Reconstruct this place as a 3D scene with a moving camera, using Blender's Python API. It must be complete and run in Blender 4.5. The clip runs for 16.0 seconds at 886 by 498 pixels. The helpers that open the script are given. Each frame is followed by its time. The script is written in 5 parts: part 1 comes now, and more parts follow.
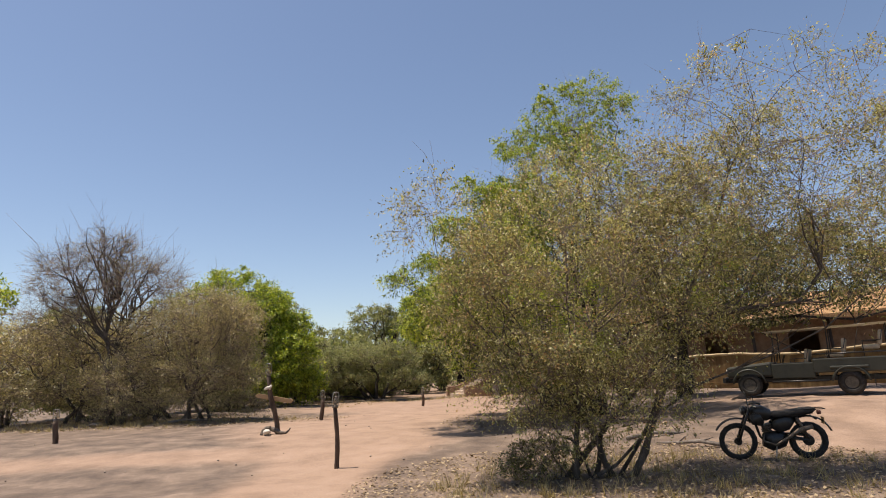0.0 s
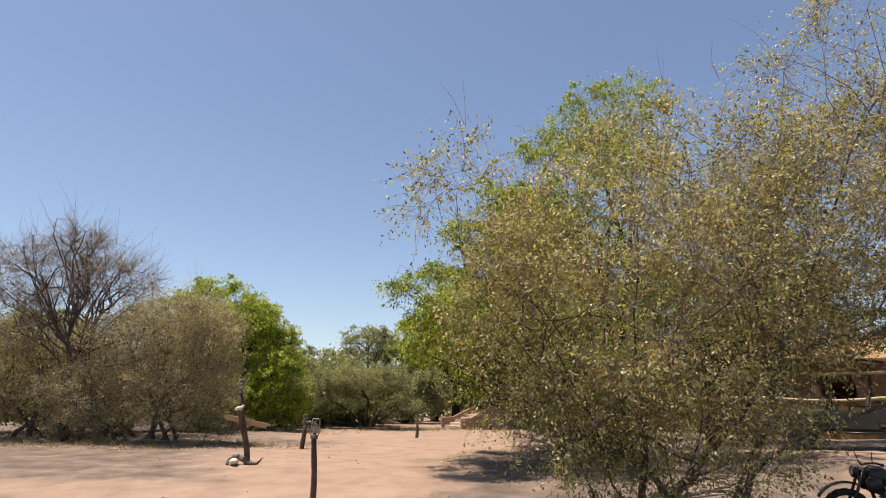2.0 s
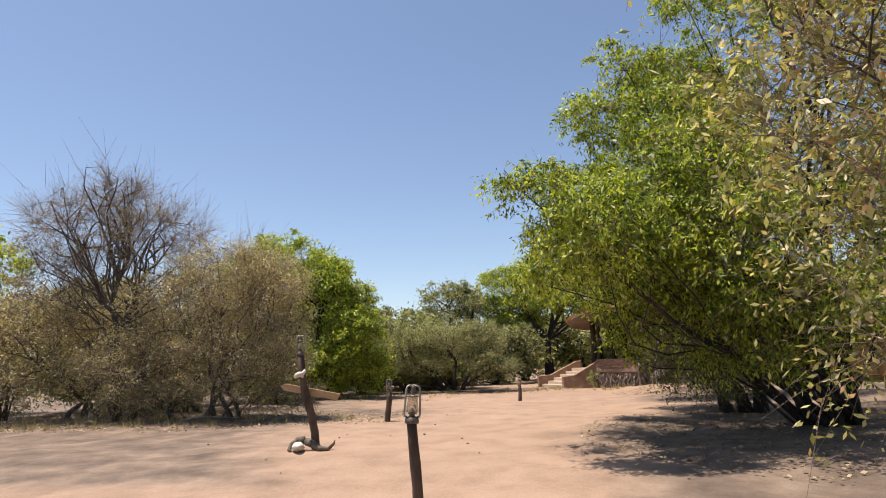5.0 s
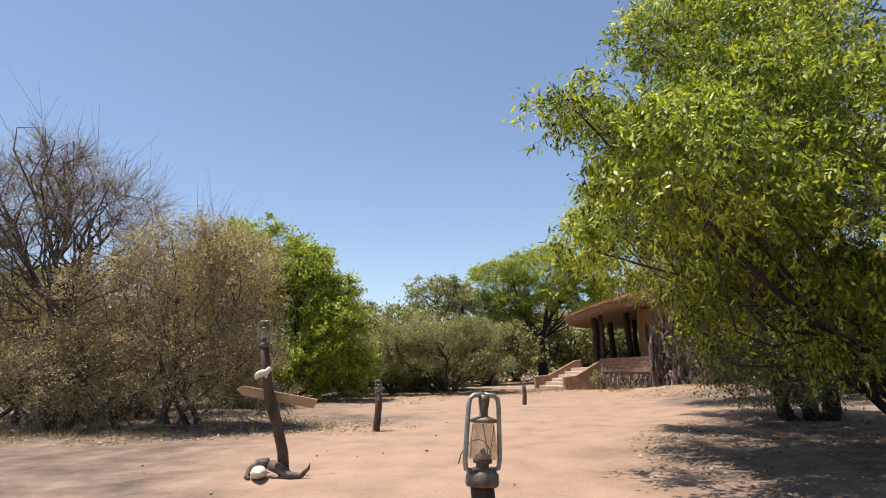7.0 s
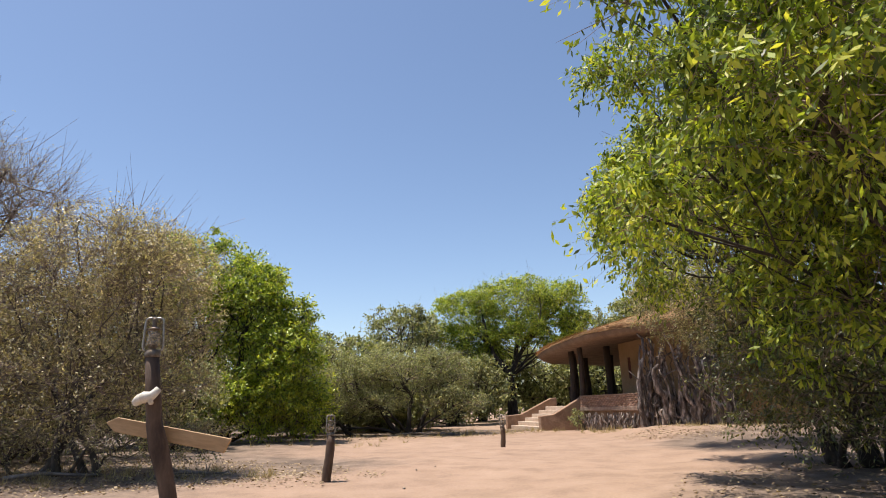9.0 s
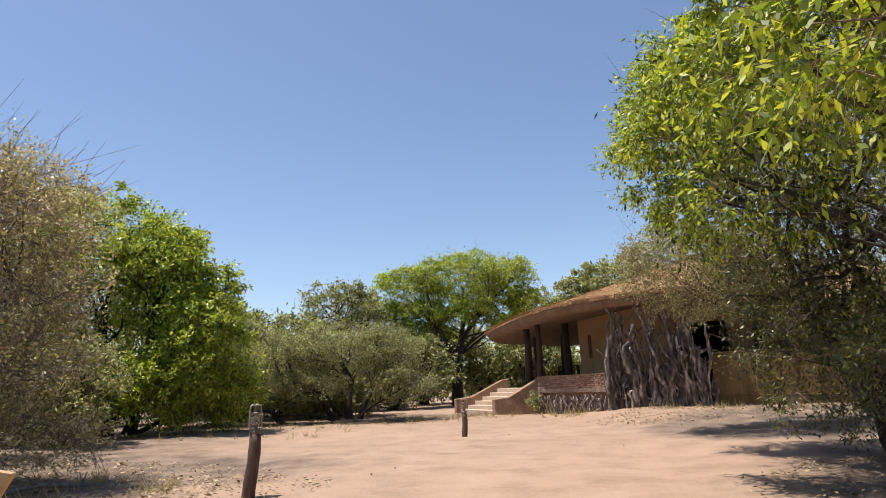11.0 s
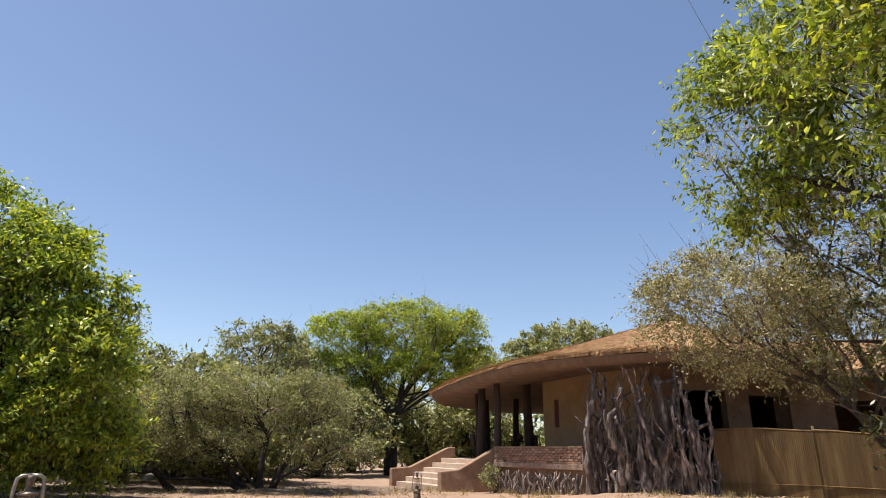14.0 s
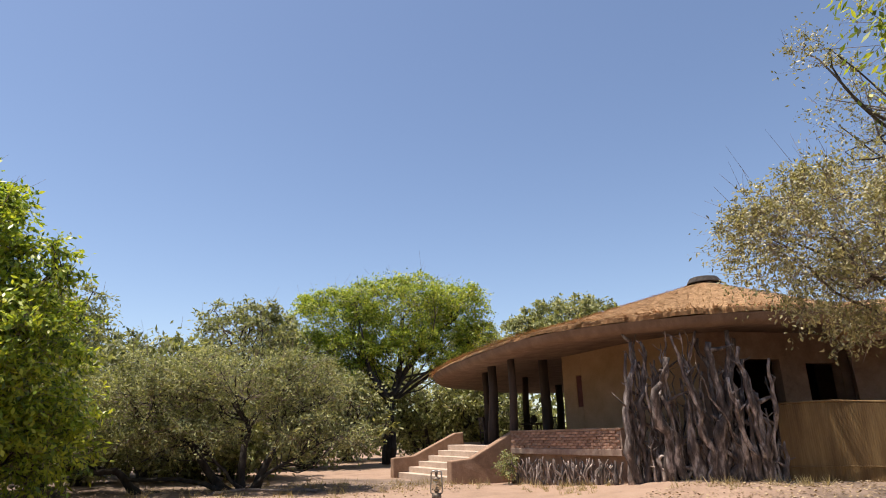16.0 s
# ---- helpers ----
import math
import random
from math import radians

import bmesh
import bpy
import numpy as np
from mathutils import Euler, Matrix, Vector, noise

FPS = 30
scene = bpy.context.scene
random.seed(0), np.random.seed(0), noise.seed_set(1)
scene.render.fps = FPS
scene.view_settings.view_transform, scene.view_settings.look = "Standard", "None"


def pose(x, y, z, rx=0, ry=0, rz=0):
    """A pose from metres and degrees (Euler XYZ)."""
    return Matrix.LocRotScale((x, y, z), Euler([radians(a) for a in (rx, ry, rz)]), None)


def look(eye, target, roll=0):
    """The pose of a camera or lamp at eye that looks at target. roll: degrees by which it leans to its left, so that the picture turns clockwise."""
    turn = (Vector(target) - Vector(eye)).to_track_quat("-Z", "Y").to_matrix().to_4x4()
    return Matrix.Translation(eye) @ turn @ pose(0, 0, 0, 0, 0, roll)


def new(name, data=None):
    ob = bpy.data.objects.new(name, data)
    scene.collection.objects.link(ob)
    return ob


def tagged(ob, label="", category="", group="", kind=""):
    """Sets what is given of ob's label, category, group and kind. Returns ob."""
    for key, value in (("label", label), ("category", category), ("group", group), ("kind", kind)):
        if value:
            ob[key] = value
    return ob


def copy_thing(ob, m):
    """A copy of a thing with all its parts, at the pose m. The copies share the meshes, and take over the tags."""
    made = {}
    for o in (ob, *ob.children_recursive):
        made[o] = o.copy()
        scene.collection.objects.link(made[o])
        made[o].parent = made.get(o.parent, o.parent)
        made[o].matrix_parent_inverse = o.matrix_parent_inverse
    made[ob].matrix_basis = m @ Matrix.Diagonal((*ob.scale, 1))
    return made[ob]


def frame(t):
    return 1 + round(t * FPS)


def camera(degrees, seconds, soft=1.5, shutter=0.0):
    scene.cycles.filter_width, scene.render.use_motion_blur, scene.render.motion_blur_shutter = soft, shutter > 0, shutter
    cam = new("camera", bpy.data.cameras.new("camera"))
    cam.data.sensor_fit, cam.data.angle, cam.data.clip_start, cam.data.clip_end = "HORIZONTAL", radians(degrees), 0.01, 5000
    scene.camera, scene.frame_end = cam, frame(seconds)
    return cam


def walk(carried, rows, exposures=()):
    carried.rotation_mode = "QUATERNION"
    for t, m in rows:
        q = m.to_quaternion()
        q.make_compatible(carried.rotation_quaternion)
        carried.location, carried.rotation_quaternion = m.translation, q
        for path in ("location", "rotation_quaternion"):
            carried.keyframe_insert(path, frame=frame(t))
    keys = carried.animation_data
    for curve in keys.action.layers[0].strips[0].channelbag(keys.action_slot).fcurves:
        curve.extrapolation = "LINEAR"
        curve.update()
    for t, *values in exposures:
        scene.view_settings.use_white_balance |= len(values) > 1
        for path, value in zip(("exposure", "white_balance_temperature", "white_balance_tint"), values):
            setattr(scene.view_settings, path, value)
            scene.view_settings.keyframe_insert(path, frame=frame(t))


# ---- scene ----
cam = camera(72.0, 16.0, 1.0)
PATH = [
    (0, (1.327, -2.738, 1.505), (1.23, -0.782, 1.91), -2.7),
    (0.5, (1.232, -2.218, 1.482), (1.159, -0.278, 1.965), -2.3),
    (1, (1.099, -1.572, 1.511), (1.042, 0.378, 1.954), -1.0),
    (1.5, (0.997, -0.843, 1.495), (0.932, 1.094, 1.989), -1.5),
    (2, (0.817, -0.025, 1.482), (0.73, 1.911, 1.978), 0.3),
    (2.5, (0.675, 0.901, 1.485), (0.572, 2.841, 1.962), -0.9),
    (3, (0.427, 1.776, 1.474), (0.254, 3.711, 1.947), -1.8),
    (3.5, (0.178, 2.598, 1.484), (-0.052, 4.537, 1.921), -3.2),
    (4, (-0.071, 3.418, 1.469), (-0.387, 5.353, 1.862), -3.4),
    (4.2, (-0.15, 3.709, 1.454), (-0.501, 5.64, 1.837), -2.6),
    (6.3, (-1.146, 6.853, 1.36), (-1.38, 8.801, 1.746), -1.6),
    (6.5, (-1.232, 7.17, 1.367), (-1.48, 9.111, 1.776), -1.4),
    (7, (-1.479, 7.755, 1.362), (-1.733, 9.702, 1.743), -2.2),
    (7.5, (-1.664, 8.492, 1.323), (-1.903, 10.438, 1.718), -3.9),
    (8, (-1.861, 9.165, 1.294), (-2.105, 11.116, 1.663), -3.0),
    (8.5, (-1.917, 9.774, 1.205), (-2.115, 11.689, 1.748), -4.0),
    (9, (-2.07, 10.513, 1.211), (-2.194, 12.445, 1.712), -1.9),
    (9.2, (-2.196, 10.739, 1.234), (-2.235, 12.682, 1.705), -1.6),
    (11.3, (-2.8, 13.873, 1.259), (-2.699, 15.821, 1.699), -2.0),
    (11.5, (-2.826, 14.105, 1.236), (-2.728, 16.053, 1.678), -1.0),
    (12, (-2.845, 14.759, 1.239), (-2.708, 16.689, 1.744), -0.3),
    (12.5, (-2.918, 15.417, 1.244), (-2.727, 17.317, 1.84), -0.8),
    (13, (-2.964, 16.184, 1.28), (-2.719, 18.085, 1.854), -2.3),
    (13.5, (-3.04, 16.981, 1.321), (-2.771, 18.892, 1.848), -0.6),
    (14, (-3.084, 17.524, 1.289), (-2.802, 19.4, 1.921), 0.7),
    (14.5, (-3.037, 18.321, 1.322), (-2.743, 20.196, 1.951), 1.1),
    (15, (-3.105, 19.13, 1.325), (-2.798, 21.006, 1.946), 1.1),
    (15.5, (-3.137, 19.765, 1.346), (-2.806, 21.633, 1.978), -0.2),
    (16, (-3.087, 20.538, 1.405), (-2.767, 22.424, 1.989), -1.1),
]
walk(cam, [(t, look(eye, target, roll)) for t, eye, target, roll in PATH], [(0, 0.34, 6850, 14), (2.5, 0.5, 6900, 14.5), (7, 0.55, 6600, 13), (12.5, 0.57, 6450, 12), (16, 0.58, 6650, 14.5)])

# ---- world, sun ----
world = bpy.data.worlds.new("world")
scene.world = world
world.use_nodes = True
wn, wl = world.node_tree.nodes, world.node_tree.links
SUN_DIR = Vector((-0.27, 0.03, 0.96)).normalized()
sky = wn.new("ShaderNodeTexSky")
sky.sky_type = "NISHITA"
sky.sun_disc = False
sky.sun_elevation = math.asin(SUN_DIR.z)
sky.sun_rotation = math.atan2(SUN_DIR.x, SUN_DIR.y)
sky.air_density, sky.dust_density, sky.ozone_density, sky.altitude = 1.0, 0.8, 1.0, 500
wn["Background"].inputs["Strength"].default_value = 0.108
wl.new(sky.outputs[0], wn["Background"].inputs["Color"])
sun = new("sun", bpy.data.lights.new("sun", "SUN"))
sun.data.energy, sun.data.angle, sun.data.color = 5.0, radians(0.55), (1.0, 0.925, 0.81)
sun.matrix_world = look(SUN_DIR * 60, (0, 0, 0))


# ---- materials ----
def ramp(nt, fac, stops):
    n = nt.nodes.new("ShaderNodeValToRGB")
    els = n.color_ramp.elements
    while len(els) < len(stops):
        els.new(0.5)
    for e, (p, c) in zip(els, stops):
        e.position, e.color = p, (*c, 1)
    nt.links.new(fac, n.inputs[0])
    return n.outputs[0]


def mixed(nt, fac, a, b, kind="MIX"):
    n = nt.nodes.new("ShaderNodeMix")
    n.data_type, n.blend_type = "RGBA", kind
    for sock, v in ((n.inputs[0], fac), (n.inputs[6], a), (n.inputs[7], b)):
        if isinstance(v, (int, float)):
            sock.default_value = v
        elif isinstance(v, tuple):
            sock.default_value = (*v, 1)
        else:
            nt.links.new(v, sock)
    return n.outputs[2]


def noise_tex(nt, co, scale, detail=5, rough=0.6, kind="ShaderNodeTexNoise"):
    n = nt.nodes.new(kind)
    n.inputs["Scale"].default_value = scale
    if kind == "ShaderNodeTexNoise":
        n.inputs["Detail"].default_value, n.inputs["Roughness"].default_value = detail, rough
    nt.links.new(co, n.inputs["Vector"])
    return n.outputs["Fac" if kind == "ShaderNodeTexNoise" else "Distance"]


def squeezed(nt, co, scale):
    n = nt.nodes.new("ShaderNodeMapping")
    n.inputs["Scale"].default_value = scale
    nt.links.new(co, n.inputs["Vector"])
    return n.outputs[0]


def bare(name, rough=0.8, metal=0.0):
    m = bpy.data.materials.new(name)
    m.use_nodes = True
    nt = m.node_tree
    p = nt.nodes["Principled BSDF"]
    p.inputs["Roughness"].default_value, p.inputs["Metallic"].default_value = rough, metal
    return m, nt, p, nt.nodes.new("ShaderNodeTexCoord").outputs["Object"]


def bumped(nt, p, height, strength, dist):
    b = nt.nodes.new("ShaderNodeBump")
    b.inputs["Strength"].default_value, b.inputs["Distance"].default_value = strength, dist
    nt.links.new(height, b.inputs["Height"])
    nt.links.new(b.outputs[0], p.inputs["Normal"])


def surface(name, dark, mid, light, scale=6.0, fine=60.0, rough=0.85, metal=0.0, bump=0.4, dist=0.01, stretch=(1, 1, 1), per_object=0.0):
    """Mottled surface: two scales of noise through three colours, with relief."""
    m, nt, p, co = bare(name, rough, metal)
    co = squeezed(nt, co, stretch)
    big = noise_tex(nt, co, scale)
    small = noise_tex(nt, co, fine, 4, 0.7)
    dark, mid, light = [tuple(0.8 * k for k in col) for col in (dark, mid, light)]
    c = ramp(nt, big, [(0.3, dark), (0.5, mid), (0.72, light)])
    c = mixed(nt, 0.5, c, ramp(nt, small, [(0.25, (0.35, 0.35, 0.35)), (0.75, (0.75, 0.75, 0.75))]), "OVERLAY")
    if per_object:
        info = nt.nodes.new("ShaderNodeObjectInfo")
        c = mixed(nt, per_object, c, ramp(nt, info.outputs["Random"], [(0.0, (0.3, 0.3, 0.3)), (1.0, (0.72, 0.7, 0.66))]), "OVERLAY")
    nt.links.new(c, p.inputs["Base Color"])
    bumped(nt, p, small, bump, dist)
    return m


def leaf_mat(name, stops, glow=0.35, rough=0.42):
    """Leaves: each one its own tint, light shining through."""
    m, nt, p, co = bare(name, rough)
    geo = nt.nodes.new("ShaderNodeNewGeometry")
    big = noise_tex(nt, co, 0.9, 2)
    add = nt.nodes.new("ShaderNodeMath")
    add.operation = "MULTIPLY_ADD"
    add.inputs[1].default_value, add.inputs[2].default_value = 0.7, -0.35
    nt.links.new(big, add.inputs[0])
    tot = nt.nodes.new("ShaderNodeMath")
    nt.links.new(add.outputs[0], tot.inputs[0])
    nt.links.new(geo.outputs["Random Per Island"], tot.inputs[1])
    c = ramp(nt, tot.outputs[0], stops)
    nt.links.new(c, p.inputs["Base Color"])
    t = nt.nodes.new("ShaderNodeBsdfTranslucent")
    nt.links.new(mixed(nt, 1.0, c, (1.3, 1.25, 0.6), "MULTIPLY"), t.inputs["Color"])
    mix = nt.nodes.new("ShaderNodeMixShader")
    mix.inputs[0].default_value = glow
    nt.links.new(p.outputs[0], mix.inputs[1])
    nt.links.new(t.outputs[0], mix.inputs[2])
    nt.links.new(mix.outputs[0], nt.nodes["Material Output"].inputs["Surface"])
    return m


def ground_mat():
    m, nt, p, co = bare("sand", 0.95)
    big = noise_tex(nt, co, 0.16, 4)
    mid = noise_tex(nt, co, 1.1, 6, 0.65)
    fine = noise_tex(nt, co, 28, 5, 0.75)
    sand = ramp(nt, mid, [(0.3, (0.255, 0.168, 0.115)), (0.52, (0.31, 0.209, 0.146)), (0.75, (0.355, 0.247, 0.18))])
    # soil tone, kept dark so it also deepens the shade under trees
    soil_and_shade = ramp(nt, mid, [(0.3, (0.075, 0.053, 0.04)), (0.5, (0.15, 0.108, 0.08)), (0.72, (0.25, 0.185, 0.138))])
    sep = nt.nodes.new("ShaderNodeAttribute")
    sep.attribute_name = "trodden_less_shade"
    k = nt.nodes.new("ShaderNodeMath")
    k.operation = "MULTIPLY_ADD"
    k.inputs[1].default_value, k.inputs[2].default_value = 0.7, -0.35
    nt.links.new(mid, k.inputs[0])
    k2 = nt.nodes.new("ShaderNodeMath")
    k2.use_clamp = True
    nt.links.new(k.outputs[0], k2.inputs[0])
    nt.links.new(sep.outputs["Fac"], k2.inputs[1])
    c = mixed(nt, k2.outputs[0], soil_and_shade, sand)
    c = mixed(nt, 0.55, c, ramp(nt, fine, [(0.28, (0.33, 0.32, 0.31)), (0.72, (0.66, 0.66, 0.66))]), "OVERLAY")
    c = mixed(nt, 0.35, c, ramp(nt, big, [(0.3, (0.42, 0.42, 0.42)), (0.7, (0.6, 0.6, 0.6))]), "OVERLAY")
    nt.links.new(c, p.inputs["Base Color"])
    bumped(nt, p, fine, 0.5, 0.012)
    return m


M_SAND = ground_mat()
M_BARK = surface("bark", (0.05, 0.04, 0.032), (0.11, 0.088, 0.07), (0.2, 0.165, 0.135), 9, 70, 0.9, bump=0.7, dist=0.02, stretch=(1, 1, 0.3))
M_BARK_DARK = surface("dark_bark", (0.02, 0.016, 0.013), (0.045, 0.036, 0.03), (0.09, 0.075, 0.062), 9, 70, 0.9, bump=0.7, dist=0.02, stretch=(1, 1, 0.3))
M_BARK_GREY = surface("grey_bark", (0.13, 0.105, 0.09), (0.22, 0.185, 0.16), (0.36, 0.31, 0.27), 9, 70, 0.9, bump=0.7, dist=0.02, stretch=(1, 1, 0.3))
M_TWIG = surface("twig_bark", (0.16, 0.115, 0.09), (0.28, 0.21, 0.17), (0.42, 0.33, 0.28), 9, 70, 0.9, bump=0.2, dist=0.005)
M_POST = surface("post_wood", (0.05, 0.03, 0.02), (0.1, 0.062, 0.042), (0.17, 0.115, 0.08), 8, 60, 0.85, bump=0.7, dist=0.008, stretch=(1, 1, 0.25), per_object=0.25)
M_DRIFT = surface("weathered_wood", (0.035, 0.027, 0.023), (0.17, 0.13, 0.112), (0.74, 0.64, 0.58), 8, 45, 0.85, bump=0.8, dist=0.012, stretch=(1, 1, 0.3), per_object=0.85)
M_BOARD = surface("sign_board", (0.34, 0.2, 0.09), (0.46, 0.29, 0.14), (0.55, 0.37, 0.2), 5, 50, 0.7, bump=0.3, dist=0.003, stretch=(0.2, 1, 1))
M_BONE = surface("bone", (0.55, 0.48, 0.38), (0.72, 0.66, 0.56), (0.82, 0.78, 0.7), 14, 90, 0.7, bump=0.4, dist=0.004)
M_HORN = surface("horn", (0.05, 0.04, 0.03), (0.12, 0.09, 0.065), (0.26, 0.2, 0.15), 10, 60, 0.7, bump=0.6, dist=0.006)
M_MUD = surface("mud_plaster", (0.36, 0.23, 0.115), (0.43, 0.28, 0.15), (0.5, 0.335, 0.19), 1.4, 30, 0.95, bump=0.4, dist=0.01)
M_MUD_DARK = surface("parapet_and_shaded_wall_plaster", (0.25, 0.155, 0.1), (0.34, 0.215, 0.14), (0.43, 0.29, 0.2), 3.0, 35, 0.95, bump=0.5, dist=0.012)
M_STEP = surface("stair_cement", (0.48, 0.36, 0.27), (0.58, 0.45, 0.35), (0.66, 0.53, 0.42), 3, 40, 0.95, bump=0.3, dist=0.006)
M_THATCH = surface("thatch", (0.26, 0.13, 0.05), (0.46, 0.265, 0.12), (0.66, 0.41, 0.2), 3.0, 60, 0.95, bump=1.0, dist=0.04)
M_SOFFIT = surface("soffit_reeds", (0.16, 0.1, 0.065), (0.23, 0.15, 0.1), (0.31, 0.21, 0.145), 2.0, 45, 0.95, bump=0.6, dist=0.015, stretch=(1, 1, 0.3))
M_BRICK = surface("brick_clay", (0.24, 0.13, 0.085), (0.34, 0.2, 0.14), (0.48, 0.35, 0.27), 5, 40, 0.95, bump=0.6, dist=0.008, per_object=0.8)
M_MORTAR = surface("mortar", (0.25, 0.16, 0.115), (0.34, 0.24, 0.18), (0.46, 0.36, 0.285), 4, 40, 0.95, bump=0.5, dist=0.006)
M_REED = surface("reed_mat", (0.12, 0.068, 0.024), (0.2, 0.12, 0.045), (0.32, 0.21, 0.085), 4, 60, 0.9, bump=0.9, dist=0.012, stretch=(1, 1, 0.1))
M_STRAW = surface("straw", (0.4, 0.29, 0.16), (0.52, 0.4, 0.23), (0.62, 0.49, 0.3), 3, 50, 0.9, bump=0.8, dist=0.01)
M_DARKWOOD = surface("dark_timber", (0.025, 0.016, 0.011), (0.05, 0.032, 0.022), (0.085, 0.056, 0.04), 6, 50, 0.8, bump=0.5, dist=0.008, stretch=(1, 1, 0.2))

M_STRAW_ENDS = surface("thatch_straw", (0.3, 0.16, 0.07), (0.52, 0.31, 0.145), (0.78, 0.52, 0.28), 7, 50, 0.9, bump=0.2, dist=0.004)
M_SHUTTER = surface("shutter_paint", (0.08, 0.02, 0.014), (0.115, 0.03, 0.02), (0.16, 0.05, 0.035), 6, 60, 0.7, bump=0.3, dist=0.004)

M_RUST = surface("rusty_metal", (0.1, 0.075, 0.055), (0.19, 0.15, 0.115), (0.3, 0.26, 0.21), 25, 120, 0.55, 0.6, 0.4, 0.002)
M_STEEL = surface("worn_steel", (0.28, 0.26, 0.23), (0.4, 0.38, 0.34), (0.52, 0.5, 0.46), 25, 120, 0.45, 0.7, 0.3, 0.001)
M_SMOKED, nt_g, p_g, co_g = bare("dusty_glass", 0.12)
p_g.inputs["Base Color"].default_value = (0.55, 0.48, 0.38, 1)
clear_g, mix_g = nt_g.nodes.new("ShaderNodeBsdfTransparent"), nt_g.nodes.new("ShaderNodeMixShader")
clear_g.inputs[0].default_value = (0.86, 0.82, 0.74, 1)
nt_g.links.new(ramp(nt_g, noise_tex(nt_g, co_g, 16), [(0.35, (0.16, 0.16, 0.16)), (0.75, (0.5, 0.5, 0.5))]), mix_g.inputs[0])
nt_g.links.new(clear_g.outputs[0], mix_g.inputs[1])
nt_g.links.new(p_g.outputs[0], mix_g.inputs[2])
nt_g.links.new(mix_g.outputs[0], nt_g.nodes["Material Output"].inputs["Surface"])
M_RUBBER = surface("rubber", (0.016, 0.015, 0.014), (0.028, 0.026, 0.024), (0.06, 0.052, 0.044), 20, 120, 0.85, 0.0, 0.5, 0.003)
M_BLACK = surface("black_paint", (0.012, 0.012, 0.012), (0.02, 0.02, 0.02), (0.035, 0.033, 0.03), 14, 120, 0.35, 0.0, 0.1, 0.001)
M_TRUCK = surface("dusty_dark_green_paint", (0.02, 0.022, 0.016), (0.035, 0.037, 0.027), (0.045, 0.043, 0.033), 3, 60, 0.5, 0.0, 0.1, 0.001)
M_RIM = surface("dusty_rim", (0.09, 0.08, 0.065), (0.14, 0.125, 0.1), (0.2, 0.18, 0.15), 10, 80, 0.7, 0.3, 0.2, 0.002)
M_CANVAS = surface("canvas", (0.34, 0.29, 0.21), (0.45, 0.39, 0.29), (0.54, 0.47, 0.36), 5, 120, 0.9, 0.0, 0.4, 0.003)
M_LITTER = leaf_mat("litter", [(0.0, (0.13, 0.085, 0.045)), (0.5, (0.27, 0.19, 0.11)), (1.0, (0.44, 0.34, 0.21))], 0.1, 0.8)
M_GRASS = leaf_mat("dry_grass", [(0.0, (0.24, 0.19, 0.09)), (0.6, (0.4, 0.32, 0.17)), (1.0, (0.5, 0.42, 0.25))], 0.3, 0.8)
M_STONE = surface("pebble", (0.22, 0.17, 0.13), (0.34, 0.27, 0.21), (0.48, 0.4, 0.32), 20, 80, 0.9)

L_SHRUB = leaf_mat("shrub_leaves", [(0.0, (0.09, 0.08, 0.03)), (0.3, (0.25, 0.24, 0.085)), (0.6, (0.4, 0.38, 0.15)), (0.88, (0.66, 0.6, 0.34)), (1.0, (0.52, 0.3, 0.15))], 0.36, 0.5)
L_GREEN = leaf_mat("green_leaves", [(0.0, (0.035, 0.055, 0.012)), (0.35, (0.165, 0.24, 0.028)), (0.7, (0.35, 0.43, 0.048)), (1.0, (0.55, 0.56, 0.085))], 0.45, 0.5)
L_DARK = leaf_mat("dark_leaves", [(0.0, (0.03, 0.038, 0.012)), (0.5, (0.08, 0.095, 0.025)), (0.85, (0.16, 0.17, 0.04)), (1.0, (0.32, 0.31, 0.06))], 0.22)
L_LIME = leaf_mat("lime_leaves", [(0.0, (0.055, 0.09, 0.014)), (0.45, (0.27, 0.37, 0.042)), (1.0, (0.58, 0.6, 0.08))], 0.42)
L_OLIVE = leaf_mat("olive_leaves", [(0.0, (0.08, 0.09, 0.04)), (0.5, (0.25, 0.275, 0.115)), (1.0, (0.48, 0.47, 0.22))], 0.34, 0.65)
L_GREYGREEN = leaf_mat("grey_green_leaves", [(0.0, (0.12, 0.115, 0.055)), (0.5, (0.29, 0.275, 0.13)), (1.0, (0.55, 0.5, 0.29))], 0.3, 0.5)
L_DRY = leaf_mat("dry_leaves", [(0.0, (0.17, 0.14, 0.07)), (0.4, (0.38, 0.33, 0.17)), (0.75, (0.5, 0.45, 0.24)), (1.0, (0.72, 0.6, 0.44))], 0.34)


# ---- building helpers ----
def smooth(a, b, v):
    t = np.clip((v - a) / (b - a), 0, 1)
    return t * t * (3 - 2 * t)


def ground_z(x, y):
    """Height of the ground: a shallow dip at the start, a rise on the right and under the lodge."""
    x, y = np.asarray(x, float), np.asarray(y, float)
    z = -0.27 + 0.27 * smooth(8.5, 15.5, y)
    z = z + 0.3 * smooth(6.5, 11.5, x) * smooth(9.7, 14, y) * (1 - smooth(24, 30, y))
    z = z + 0.3 * smooth(1.4, 5.0, x) * smooth(26, 33, y)
    z = z + 0.10 * smooth(-6, -12, x) * smooth(18, 24, y)
    z = z + 0.035 * np.sin(x * 0.9 + 1.3) * np.sin(y * 0.7) + 0.015 * np.sin(x * 2.3 + y * 1.1) * np.sin(y * 1.9 - x)
    return z


def gz(x, y):
    return float(ground_z(x, y))


